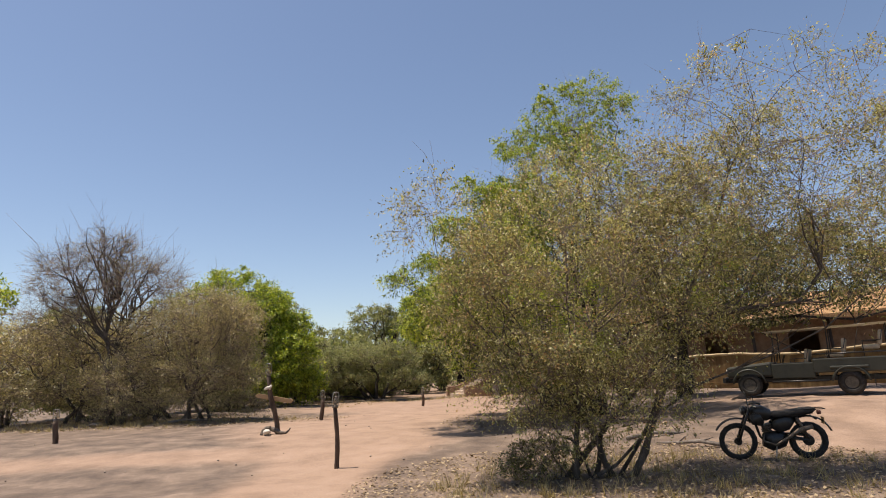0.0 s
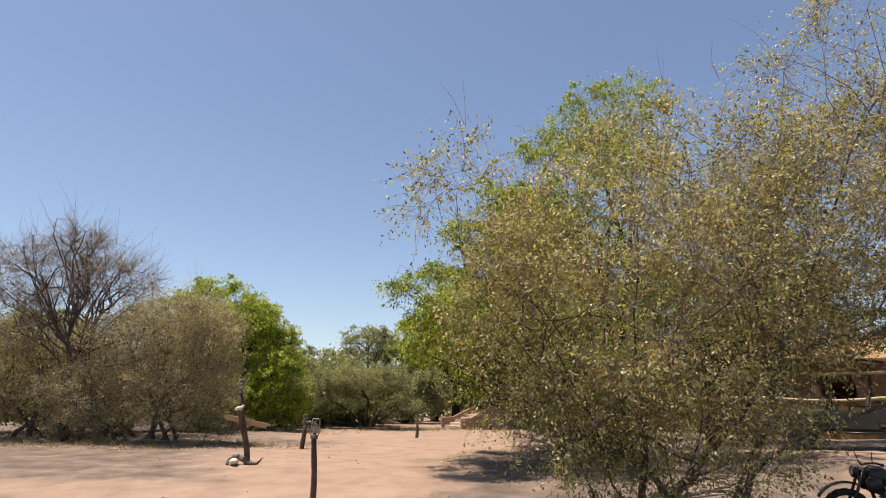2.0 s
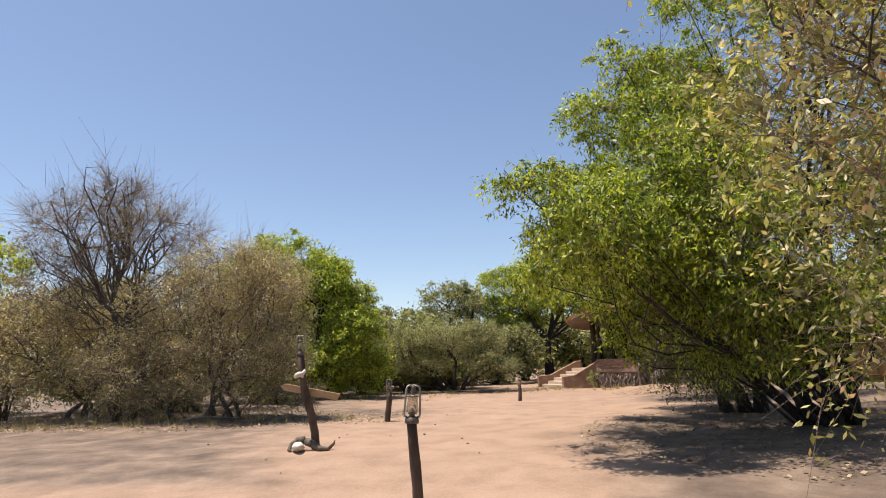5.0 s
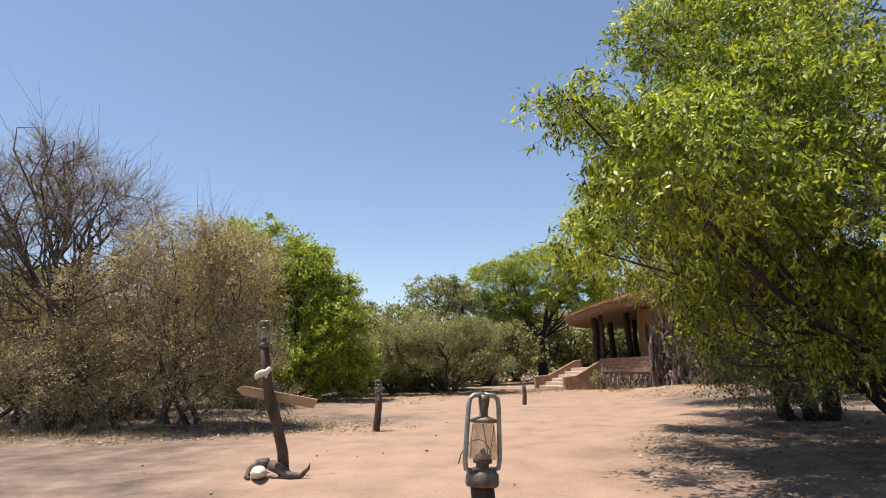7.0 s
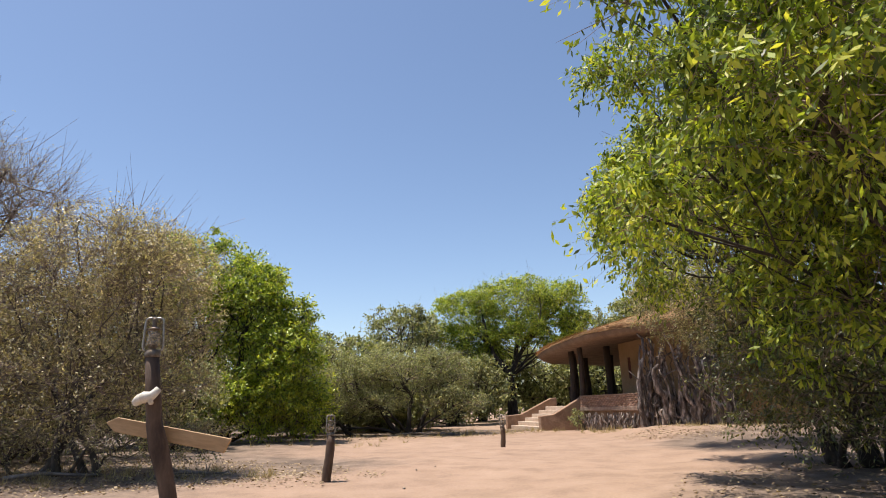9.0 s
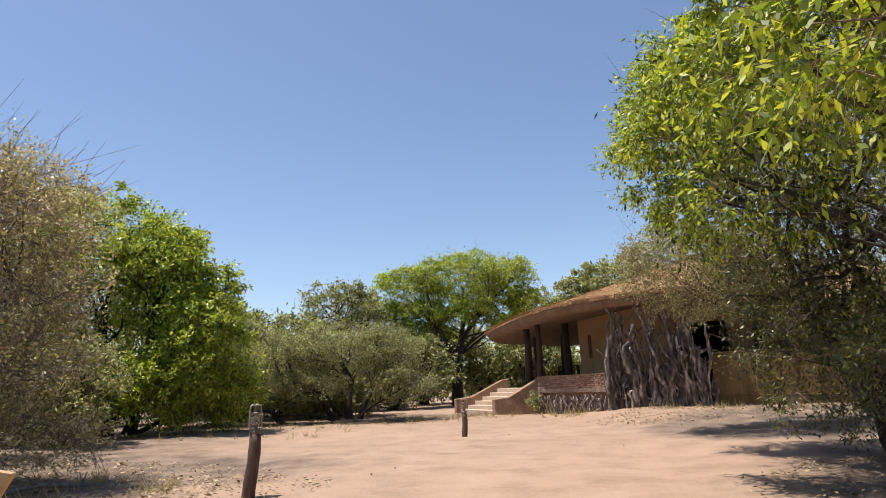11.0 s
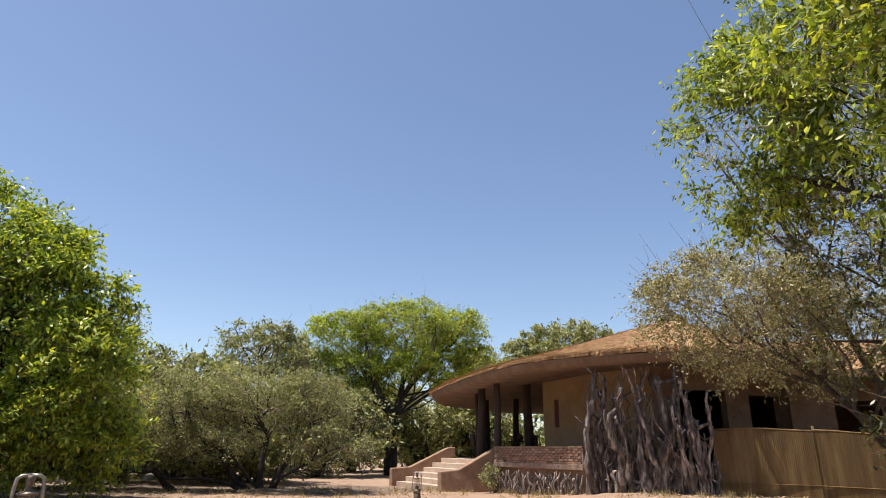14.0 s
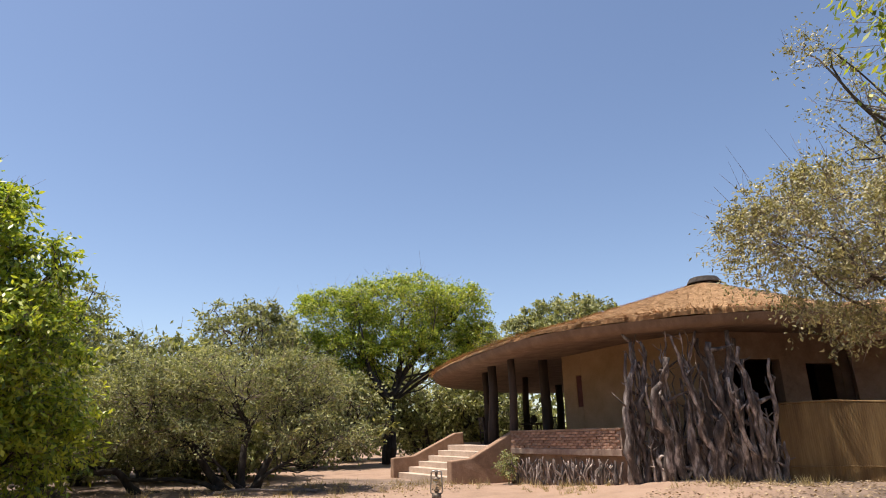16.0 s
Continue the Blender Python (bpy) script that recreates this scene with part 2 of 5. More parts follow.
def mesh_from(name, verts, faces, mat, smooth_shade=False):
    me = bpy.data.meshes.new(name)
    me.from_pydata(verts, [], faces)
    if smooth_shade:
        me.polygons.foreach_set("use_smooth", np.ones(len(me.polygons), bool))
    me.materials.append(mat)
    return me


def quads_mesh(name, v, mat):
    """v: (n, 4, 3) corners, every quad an island of its own."""
    n = len(v)
    me = bpy.data.meshes.new(name)
    me.vertices.add(n * 4)
    me.vertices.foreach_set("co", np.ascontiguousarray(v, dtype=np.float32).ravel())
    me.loops.add(n * 4)
    me.loops.foreach_set("vertex_index", np.arange(n * 4, dtype=np.int32))
    me.polygons.add(n)
    me.polygons.foreach_set("loop_start", np.arange(0, n * 4, 4, dtype=np.int32))
    me.update(calc_edges=True)
    me.materials.append(mat)
    return me


def thing(name, label, category, at=(0, 0, 0), group="", kind=""):
    ob = new(name)
    ob.location = at
    return tagged(ob, label, category, group, kind)


def part(name, bm, mat, parent, label=""):
    """Links a bmesh (or a mesh) as one object under a thing."""
    if isinstance(bm, bmesh.types.BMesh):
        me = bpy.data.meshes.new(name)
        bm.to_mesh(me)
        bm.free()
        me.materials.append(mat)
    else:
        me = bm
    ob = new(name, me)
    ob.parent = parent
    return tagged(ob, label)


def box_bm(size, m=None, bevel=0.0, cuts=0):
    bm = bmesh.new()
    bmesh.ops.create_cube(bm, size=1, matrix=Matrix.Diagonal((*size, 1)))
    if cuts:
        bmesh.ops.subdivide_edges(bm, edges=bm.edges[:], cuts=cuts, use_grid_fill=True)
    if bevel:
        bmesh.ops.bevel(bm, geom=bm.edges[:], offset=bevel, segments=1 if bevel < 0.01 else 2, affect="EDGES", profile=0.5)
    if m is not None:
        bm.transform(m)
    return bm


def tube(pts, radii, sides=6, verts=None, faces=None, cap=True):
    """A tapered tube along pts, added to verts and faces."""
    verts = [] if verts is None else verts
    faces = [] if faces is None else faces
    start = len(verts)
    pts = [Vector(p) for p in pts]
    n = len(pts)
    ref = Vector((0.31, 0.87, 0.13))
    for i, p in enumerate(pts):
        d = (pts[min(i + 1, n - 1)] - pts[max(i - 1, 0)])
        d = d.normalized() if d.length > 1e-6 else Vector((0, 0, 1))
        a = d.cross(ref)
        a = a.normalized() if a.length > 1e-3 else d.orthogonal().normalized()
        b = d.cross(a)
        for k in range(sides):
            t = 2 * math.pi * k / sides
            verts.append(tuple(p + (a * math.cos(t) + b * math.sin(t)) * radii[i]))
    for i in range(n - 1):
        for k in range(sides):
            k2 = (k + 1) % sides
            faces.append((start + i * sides + k, start + i * sides + k2, start + (i + 1) * sides + k2, start + (i + 1) * sides + k))
    if cap:
        faces.append(tuple(start + k for k in range(sides - 1, -1, -1)))
        faces.append(tuple(start + (n - 1) * sides + k for k in range(sides)))
    return verts, faces


def tube_mesh(name, pts, radii, mat, sides=8):
    v, f = tube(pts, radii, sides)
    return mesh_from(name, v, f, mat, True)


def bent(a, b, rng, wobble=0.12, n=6, sag=0.0):
    a, b = np.array(a, float), np.array(b, float)
    d = np.linalg.norm(b - a)
    t = np.linspace(0, 1, n)[:, None]
    off = rng.normal(0, wobble * d, (2, 3))
    p = a + (b - a) * t + off[0] * np.sin(np.pi * t) + 0.5 * off[1] * np.sin(2 * np.pi * t)
    p[:, 2] += sag * d * np.sin(np.pi * t[:, 0])
    return p


def lump(p, f, seed):
    x, y, z = p[:, 0] * f + seed, p[:, 1] * f + seed * 1.7, p[:, 2] * f - seed
    return np.sin(x + 1.7 * np.sin(y * 0.9)) * np.sin(y * 1.3 + 1.1 * np.sin(z)) + 0.6 * np.sin(z * 1.9 + np.sin(x * 2.1)) * np.sin(x * 2.3 - y)


def leaf_quads(pos, length, width, rng, droop, out=None):
    """A pointed leaf at every place, its face turned up and outwards."""
    n = len(pos)
    d = rng.normal(0, 1, (n, 3))
    d[:, 2] -= droop * 1.5
    if out is not None:
        d += out * 0.5
    d /= np.linalg.norm(d, axis=1)[:, None]
    face = rng.normal(0, 0.75, (n, 3)) + np.array((-0.2, -0.1, 0.8))
    if out is not None:
        face += out * 0.5
    s = np.cross(d, face)
    s /= np.linalg.norm(s, axis=1)[:, None] + 1e-9
    ln = length * rng.uniform(0.6, 1.35, n)[:, None]
    wd = width * rng.uniform(0.7, 1.3, n)[:, None]
    return np.stack([pos, pos + d * ln * 0.5 + s * wd * 0.5, pos + d * ln, pos + d * ln * 0.5 - s * wd * 0.5], 1)


def twig_mesh(name, a, mid, tip, r, mat, bends=1):
    """Three-sided twigs from a (over mid) to tip, all in one mesh."""
    n = len(a)
    d = tip - a
    d /= np.linalg.norm(d, axis=1)[:, None] + 1e-9
    u = np.cross(d, np.array((0.31, 0.87, 0.13)))
    u /= np.linalg.norm(u, axis=1)[:, None] + 1e-9
    w = np.cross(d, u)
    rows = []
    for p, k in ((a, 1.0), (mid, 0.75), (tip, 0.35))[::2 - bends]:
        rows.append(np.stack([p + (u * math.cos(t) + w * math.sin(t)) * r[:, None] * k for t in (0, 2.0944, 4.1888)], 1))
    v = np.stack(rows, 1).reshape(-1, 3)
    ring = np.array([[i * 3 + k, i * 3 + (k + 1) % 3, i * 3 + 3 + (k + 1) % 3, i * 3 + 3 + k] for i in range(1 + bends) for k in range(3)])
    f = (np.arange(n)[:, None, None] * (6 + 3 * bends) + ring[None]).reshape(-1, 4)
    me = bpy.data.meshes.new(name)
    me.vertices.add(len(v))
    me.vertices.foreach_set("co", v.astype(np.float32).ravel())
    me.loops.add(f.size)
    me.loops.foreach_set("vertex_index", f.astype(np.int32).ravel())
    me.polygons.add(len(f))
    me.polygons.foreach_set("loop_start", np.arange(0, f.size, 4, dtype=np.int32))
    me.update(calc_edges=True)
    me.materials.append(mat)
    return me


def tree(name, label, category, base, lobes, stems, leaf, bark, size, seed, tuft=0.4, per_tuft=110, per_twig=11, droop=0.3, gap=-0.4, fill=0.22, hang=0.0, flat=0.75, radius=0.09, sides=5, forks=12, lumpy=1.1, whips=0, group="", kind=""):
    """lobes: (centre x, y, z, radii x, y, z, leaves), plan in the world, heights above the ground; stems: where the trunks leave
    the ground, as offsets from base. Limbs run to the lobes, boughs to the tufts; each tuft is a spray of twigs that carry the leaves.
    size: leaf length, leaf width, twig radius; whips: long bare shoots that stick out."""
    rng = np.random.default_rng(seed)
    bx, by = base
    bz = gz(bx, by)
    root = thing(name, label, category, (bx, by, bz), group, kind)
    wv, wf = [], []
    A, Mi, T, R, P, O = [], [], [], [], [], []
    for li, (cx, cy, cz, rx, ry, rz, count) in enumerate(lobes):
        c, r = np.array((cx - bx, cy - by, cz)), np.array((rx, ry, rz))
        st = stems[li % len(stems)]
        foot = np.array((st[0], st[1], gz(bx + st[0], by + st[1]) - bz - 0.12))
        core = c - np.array((0, 0, 0.35 * rz))
        fork = np.array(st[2]) if len(st) > 2 else foot + (core - foot) * 0.4 + np.array((0, 0, 0.15 * rz))
        limb = np.vstack([bent(foot, fork, rng, 0.05, 5), bent(fork, core, rng, 0.08, 6)[1:]])
        r0 = radius * (1.0 if li < len(stems) else 0.5 if rx > 1 else 0.25)
        tube(limb, np.linspace(r0, r0 * 0.36, len(limb)) * np.concatenate([[1.35, 1.1], np.ones(len(limb) - 2)]), sides + 3, wv, wf)
        n = max(4, int(count * (1 - fill) / per_tuft))
        dirs = rng.normal(0, 1, (n * 3, 3))
        dirs /= np.linalg.norm(dirs, axis=1)[:, None]
        dirs[:, 2] = np.where(rng.uniform(0, 1, n * 3) < 0.35, np.abs(dirs[:, 2]), dirs[:, 2])
        q = c + dirs * r * (0.5 + 0.5 * rng.uniform(0, 1, n * 3) ** 0.55)[:, None]
        keep = ((lump(q + np.array((bx, by, 0)), lumpy, seed) > gap) | (rx < 1.0)) & (q[:, 2] > 0.15)
        q, dirs = q[keep][:n], dirs[keep][:n]
        n = len(q)
        # boughs
        ends = []
        for k in range(forks):
            b = bent(limb[rng.integers(len(limb) // 2, len(limb))], c + (q[rng.integers(n)] - c) * 0.8, rng, 0.14, 6)
            tube(b, np.linspace(r0 * 0.3, r0 * 0.07, 6), sides, wv, wf, False)
            ends.append(b)
        ends = np.vstack(ends + [limb[len(limb) // 2:]])
        # tufts
        rc = tuft * rng.uniform(0.55, 1.45, n)
        out = dirs / np.maximum(r, 0.3)
        out /= np.linalg.norm(out, axis=1)[:, None]
        heart = q - out * rc[:, None] * 0.55 - np.array((0, 0, 0.3)) * rc[:, None]
        near = ends[rng.integers(0, len(ends), (n, 10))]
        near = near[np.arange(n), np.argmin(((near - heart[:, None]) ** 2).sum(2), 1)]
        A.append(near)
        T.append(heart)
        Mi.append((near + heart) / 2 + rng.normal(0, 0.06, (n, 3)) * np.linalg.norm(near - heart, axis=1)[:, None])
        R.append(np.full(n, size[2] * 2.2))
        k = max(3, int(round(per_tuft / per_twig)))
        ray = rng.normal(0, 1, (n, k, 3)) + out[:, None] * 0.9 + np.array((0, 0, 0.45))
        ray /= np.linalg.norm(ray, axis=2)[:, :, None]
        ray *= np.array((1, 1, flat))
        a = np.repeat(heart, k, 0)
        ln = np.repeat(rc, k) * rng.uniform(0.75, 1.5, n * k)
        tip = a + ray.reshape(-1, 3) * ln[:, None] - np.array((0, 0, hang)) * (ln * rng.uniform(0.3, 1.2, n * k))[:, None]
        mid = (a + tip) / 2 + np.array((0, 0, 0.12 + 0.25 * hang)) * ln[:, None] + rng.normal(0, 0.06, a.shape) * ln[:, None]
        A.append(a)
        Mi.append(mid)
        T.append(tip)
        R.append(np.full(n * k, size[2]))
        t = rng.uniform(0.3, 1.06, (n * k, per_twig, 1))
        p = (1 - t) ** 2 * a[:, None] + 2 * t * (1 - t) * mid[:, None] + t * t * tip[:, None] + rng.normal(0, 0.07, (n * k, per_twig, 3)) * ln[:, None, None]
        P.append(p.reshape(-1, 3))
        O.append(np.repeat(ray.reshape(-1, 3), per_twig, 0))
        # leaves inside the crown
        m = int(count * fill)
        if m:
            g = rng.normal(0, 1, (m, 3))
            g /= np.linalg.norm(g, axis=1)[:, None]
            g2 = c + g * r * (rng.uniform(0.1, 0.9, m) ** 0.6)[:, None]
            ok = g2[:, 2] > 0.1
            P.append(g2[ok])
            O.append(g[ok])
        # bare shoots
        w = int(whips * count / 1000)
        if w:
            pick = rng.integers(0, n, w)
            L = rng.uniform(0.4, 1.3, w)[:, None] * tuft
            dv = out[pick] + rng.normal(0, 0.4, (w, 3)) + np.array((0, 0, 0.35))
            e = q[pick] + dv * L
            A.append(q[pick])
            Mi.append((q[pick] + e) / 2 + rng.normal(0, 0.1, (w, 3)) * L)
            T.append(e)
            R.append(np.full(w, size[2] * 1.2))
    P, O = np.vstack(P), np.vstack(O)
    part("trunk", mesh_from("trunk", wv, wf, bark, True), bark, root)
    part("twigwork", twig_mesh("twigwork", np.vstack(A), np.vstack(Mi), np.vstack(T), np.concatenate(R), M_TWIG, 1 if by < 10 else 0), M_TWIG, root)
    part("crown", quads_mesh("crown", leaf_quads(P, size[0], size[1], rng, droop, O), leaf), leaf, root)
    return root


# ---- ground: one sheet to the horizon ----
def ground():
    def axis(lo, hi, fine_lo, fine_hi, step):
        core = np.arange(fine_lo, fine_hi + step, step)
        out = np.geomspace(1, 1200, 26)
        return np.concatenate([(fine_lo - out)[::-1], core, fine_hi + out])
    xs, ys = axis(-1200, 1200, -18, 16, 0.2), axis(-1200, 1200, -6, 46, 0.2)
    gx, gy = np.meshgrid(xs, ys)
    far = smooth(60, 200, np.hypot(gx, gy - 20))
    rng = np.random.default_rng(5)
    z = ground_z(gx, gy) * (1 - far) + rng.normal(0, 0.006, gx.shape) * (1 - far)
    z += 0.012 * np.sin(gx * 5.1 + 2 * np.sin(gy * 1.3)) * np.sin(gy * 4.3 + gx) * (1 - far)
    nx, ny = len(xs), len(ys)
    me = bpy.data.meshes.new("ground")
    v = np.stack([gx, gy, z], 2).reshape(-1, 3)
    idx = np.arange(nx * ny).reshape(ny, nx)
    f = np.stack([idx[:-1, :-1], idx[:-1, 1:], idx[1:, 1:], idx[1:, :-1]], 2).reshape(-1, 4)
    me.vertices.add(len(v))
    me.vertices.foreach_set("co", v.astype(np.float32).ravel())
    me.loops.add(f.size)
    me.loops.foreach_set("vertex_index", f.astype(np.int32).ravel())
    me.polygons.add(len(f))
    me.polygons.foreach_set("loop_start", np.arange(0, f.size, 4, dtype=np.int32))
    me.update(calc_edges=True)
    me.polygons.foreach_set("use_smooth", np.ones(len(f), bool))
    # the swept path and yard are pinker than the soil beside them
    px = -1.6 - 0.4 * np.sin(gy * 0.12)
    half = 1.3 + 4.2 * smooth(9, 20, gy) + 2.0 * smooth(20, 32, gy)
    tr = 1 - smooth(0.6, 1.3, np.abs(gx - px) / half)
    side = (1 - smooth(0.5, 1.5, np.abs(gy - 12.4 - 0.05 * gx))) * (gx < 0)
    park = smooth(6, 8, gx) * (1 - smooth(18, 24, gy)) * smooth(8.5, 10, gy)
    tr = np.maximum(tr, np.maximum(side * 0.9, park * 0.8))
    # tree and shrub shade painted in: ellipses under the crowns take the dark tone
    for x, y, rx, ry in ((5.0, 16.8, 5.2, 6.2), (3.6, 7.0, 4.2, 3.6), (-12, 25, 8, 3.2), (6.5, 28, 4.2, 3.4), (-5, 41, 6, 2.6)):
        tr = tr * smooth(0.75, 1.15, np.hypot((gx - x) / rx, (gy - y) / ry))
    at = me.attributes.new("trodden_less_shade", "FLOAT", "POINT")
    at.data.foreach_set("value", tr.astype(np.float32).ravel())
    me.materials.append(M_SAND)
    return tagged(new("ground", me), "pale reddish sandy ground with leaf litter", "ground", kind="structure")


ground()

# ---- trees and shrubs ----
def trees():
    tree("shrub", "large multi-stemmed shrub with sparse olive-brown leaves", "shrub", (3.1, 7.9),
         [(3.2, 7.9, 3.3, 2.5, 1.9, 2.2, 27000), (1.75, 8.2, 2.9, 1.5, 1.4, 1.7, 10000), (5.1, 8.2, 3.9, 2.2, 1.7, 1.9, 21000), (3.5, 7.7, 1.5, 1.5, 1.2, 1.2, 9000),
          (7.3, 8.0, 4.9, 2.3, 1.7, 1.8, 17000), (0.65, 7.6, 4.7, 0.95, 0.8, 0.95, 1700), (6.9, 8.0, 6.7, 2.5, 1.5, 0.9, 3800), (3.9, 8.1, 5.2, 1.9, 1.4, 0.9, 6000), (2.3, 7.5, 1.7, 1.1, 0.9, 0.9, 4500), (2.5, 7.8, 0.85, 0.9, 0.8, 0.7, 2500), (8.4, 8.4, 3.7, 1.8, 1.4, 1.2, 10000)],
         [(-0.3, 0), (0.35, 0.1), (0.55, -0.1, (1.5, 0.2, 1.7)), (0, 0.25), (-0.5, 0.2)], L_SHRUB, M_BARK, (0.058, 0.024, 0.0028), 11, 0.46, 90, 11, 0.35, -0.5, 0.2, 0.1, 0.9, 0.052, 5, 8, 1.5, 5)
    tree("green_tree", "tall bright green tree with drooping leaves", "tree", (4.9, 18.2),
         [(4.9, 18.2, 7.2, 3.4, 3.4, 3.3, 19000), (5.4, 18.4, 10.4, 2.2, 2.0, 1.8, 15000), (2.1, 17.2, 4.9, 2.1, 2.6, 2.0, 20000), (0.25, 14.4, 3.5, 1.2, 1.0, 0.95, 9000), (1.3, 15.8, 3.9, 1.5, 1.4, 1.4, 14000),
          (0.9, 17.6, 3.6, 1.6, 2.0, 1.6, 15000), (1.3, 20.7, 4.3, 1.5, 1.7, 1.8, 15000), (3.3, 15.0, 3.5, 2.1, 1.6, 1.8, 14000), (1.9, 16.6, 2.2, 1.6, 1.5, 1.15, 11000), (3.7, 15.8, 2.1, 1.8, 1.3, 1.2, 10000), (5.6, 17.6, 4.4, 2.6, 2.6, 1.6, 9000), (-0.75, 14.4, 4.3, 0.5, 0.5, 0.45, 1100), (-0.6, 15.9, 3.0, 0.6, 0.6, 0.5, 1500), (0.7, 16.6, 6.2, 0.8, 0.8, 0.7, 2600), (-0.1, 17.4, 5.2, 0.7, 0.7, 0.6, 2200), (1.6, 17.6, 7.8, 0.8, 0.8, 0.7, 2400), (3.0, 17.8, 9.4, 0.9, 0.9, 0.8, 2600),
          (7.8, 17.2, 5.2, 2.5, 2.6, 2.6, 12000), (3.6, 20.8, 7.0, 2.4, 2.2, 2.8, 15000), (2.6, 18.8, 6.8, 1.6, 1.9, 1.8, 13000), (1.9, 23.9, 5.3, 1.1, 1.1, 1.5, 11000), (3.2, 23.6, 6.6, 1.6, 1.5, 1.8, 10000)],
         [(0, 0), (0.5, 0.3), (-0.3, 0.3)], L_GREEN, M_BARK_DARK, (0.095, 0.033, 0.0035), 12, 0.4, 110, 14, 0.75, -0.4, 0.08, 0.3, 0.65, 0.13, 6, 6, 0.9, 1)
    # added crown: the green tree's shaded side, its shade put into dark leaves
    tree("green_tree_shaded_foliage", "shaded inner foliage of the green tree, given darker leaves", "tree", (4.4, 22.0),
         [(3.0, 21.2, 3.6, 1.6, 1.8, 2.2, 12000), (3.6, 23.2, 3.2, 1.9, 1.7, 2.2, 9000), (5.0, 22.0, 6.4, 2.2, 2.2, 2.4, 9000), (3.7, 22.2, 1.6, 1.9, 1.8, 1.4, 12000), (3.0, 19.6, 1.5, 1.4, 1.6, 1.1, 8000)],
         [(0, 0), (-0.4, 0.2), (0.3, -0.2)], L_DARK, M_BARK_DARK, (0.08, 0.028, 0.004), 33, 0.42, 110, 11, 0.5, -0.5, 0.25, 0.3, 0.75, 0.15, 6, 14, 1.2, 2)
    tree("grey_shrub_tree", "grey-olive small-leaved tree leaning over the reed fence", "tree", (8.6, 28.3),
         [(3.9, 27.4, 3.7, 2.0, 1.7, 1.4, 30000), (4.9, 27.4, 6.3, 1.5, 1.4, 1.9, 3000), (7.2, 27.2, 5.2, 2.6, 2.2, 2.2, 19000), (5.6, 27.9, 3.5, 1.8, 1.6, 1.2, 13000), (7.4, 27.0, 7.4, 2.0, 1.6, 1.3, 4000), (8.8, 27.4, 3.2, 1.8, 1.6, 1.2, 6000)],
         [(0, 0), (-0.3, 0.1)], L_GREYGREEN, M_BARK, (0.062, 0.027, 0.003), 13, 0.36, 90, 15, 0.35, -0.7, 0.2, 0.2, 0.8, 0.11, 5, 14, 1.3, 4)
    tree("bare_tree", "leafless grey thorn tree with fine bare twigs", "tree", (-14.4, 23.4),
         [(-13.4, 23.4, 5.8, 2.6, 2.2, 1.9, 5200), (-16.2, 23.4, 6.6, 2.6, 2.2, 2.0, 5200), (-15.2, 23.6, 7.8, 1.6, 1.5, 1.3, 2400), (-17.6, 23.8, 5.0, 2.4, 2.0, 1.8, 4000)],
         [(0, 0, (-0.6, 0, 2.6)), (0.25, 0.1, (0.6, 0, 2.2)), (-0.3, 0.2)], L_DRY, M_BARK, (0.045, 0.018, 0.006), 14, 0.75, 44, 4, 0.2, -0.9, 0.0, 0.0, 0.9, 0.12, 6, 24, 1.2, 14)
    tree("dry_shrub", "dry brown thorn shrub with grey twigs", "shrub", (-10.9, 23.1),
         [(-10.5, 23.1, 4.2, 2.3, 2.0, 1.8, 17000), (-12.4, 23.3, 3.5, 2.1, 2.0, 1.9, 11000), (-9.1, 23.1, 3.7, 1.6, 1.7, 1.6, 12000), (-10.6, 22.6, 1.9, 2.4, 1.6, 1.3, 9000), (-13.4, 22.6, 1.8, 2.0, 1.6, 1.4, 8000), (-8.7, 22.9, 2.0, 1.4, 1.4, 1.0, 4500), (-9.6, 23.2, 0.8, 2.4, 1.2, 0.7, 5000), (-13.2, 23.2, 0.8, 2.4, 1.2, 0.7, 5000)],
         [(0, 0), (0.5, 0.2), (-0.6, 0.1), (0.9, -0.1), (-1.4, 0.1)], L_DRY, M_BARK, (0.07, 0.028, 0.005), 15, 0.55, 64, 9, 0.2, -0.55, 0.25, 0.05, 0.8, 0.075, 5, 16, 1.2, 8, group="dry thorn shrubs")
    dry = tree("dry_shrub", "dry brown thorn shrub in the scrub", "shrub", (-18.2, 28.4),
         [(-18.2, 28.4, 3.2, 2.6, 2.4, 2.0, 5000), (-20, 28.8, 2.8, 2.2, 2.0, 1.8, 3600), (-16.8, 28.7, 2.4, 2.0, 2.0, 1.6, 3400), (-18.2, 28.1, 1.3, 2.6, 1.8, 1.2, 3000)],
         [(0, 0), (0.5, 0.2), (-0.6, 0.1)], L_DRY, M_BARK, (0.12, 0.05, 0.007), 25, 0.6, 50, 6, 0.2, -0.6, 0.3, 0.05, 0.8, 0.08, 4, 12, 1.2, 10, group="dry thorn shrubs")
    for x, y, turn, k in ((-17.0, 25.0, 60, 1.05), (-14.4, 27.0, 190, 1.15), (-20.8, 25.5, 120, 1.1)):
        b = copy_thing(dry, pose(x, y, gz(x, y), 0, 0, turn))
        b.scale = (k, k, k)
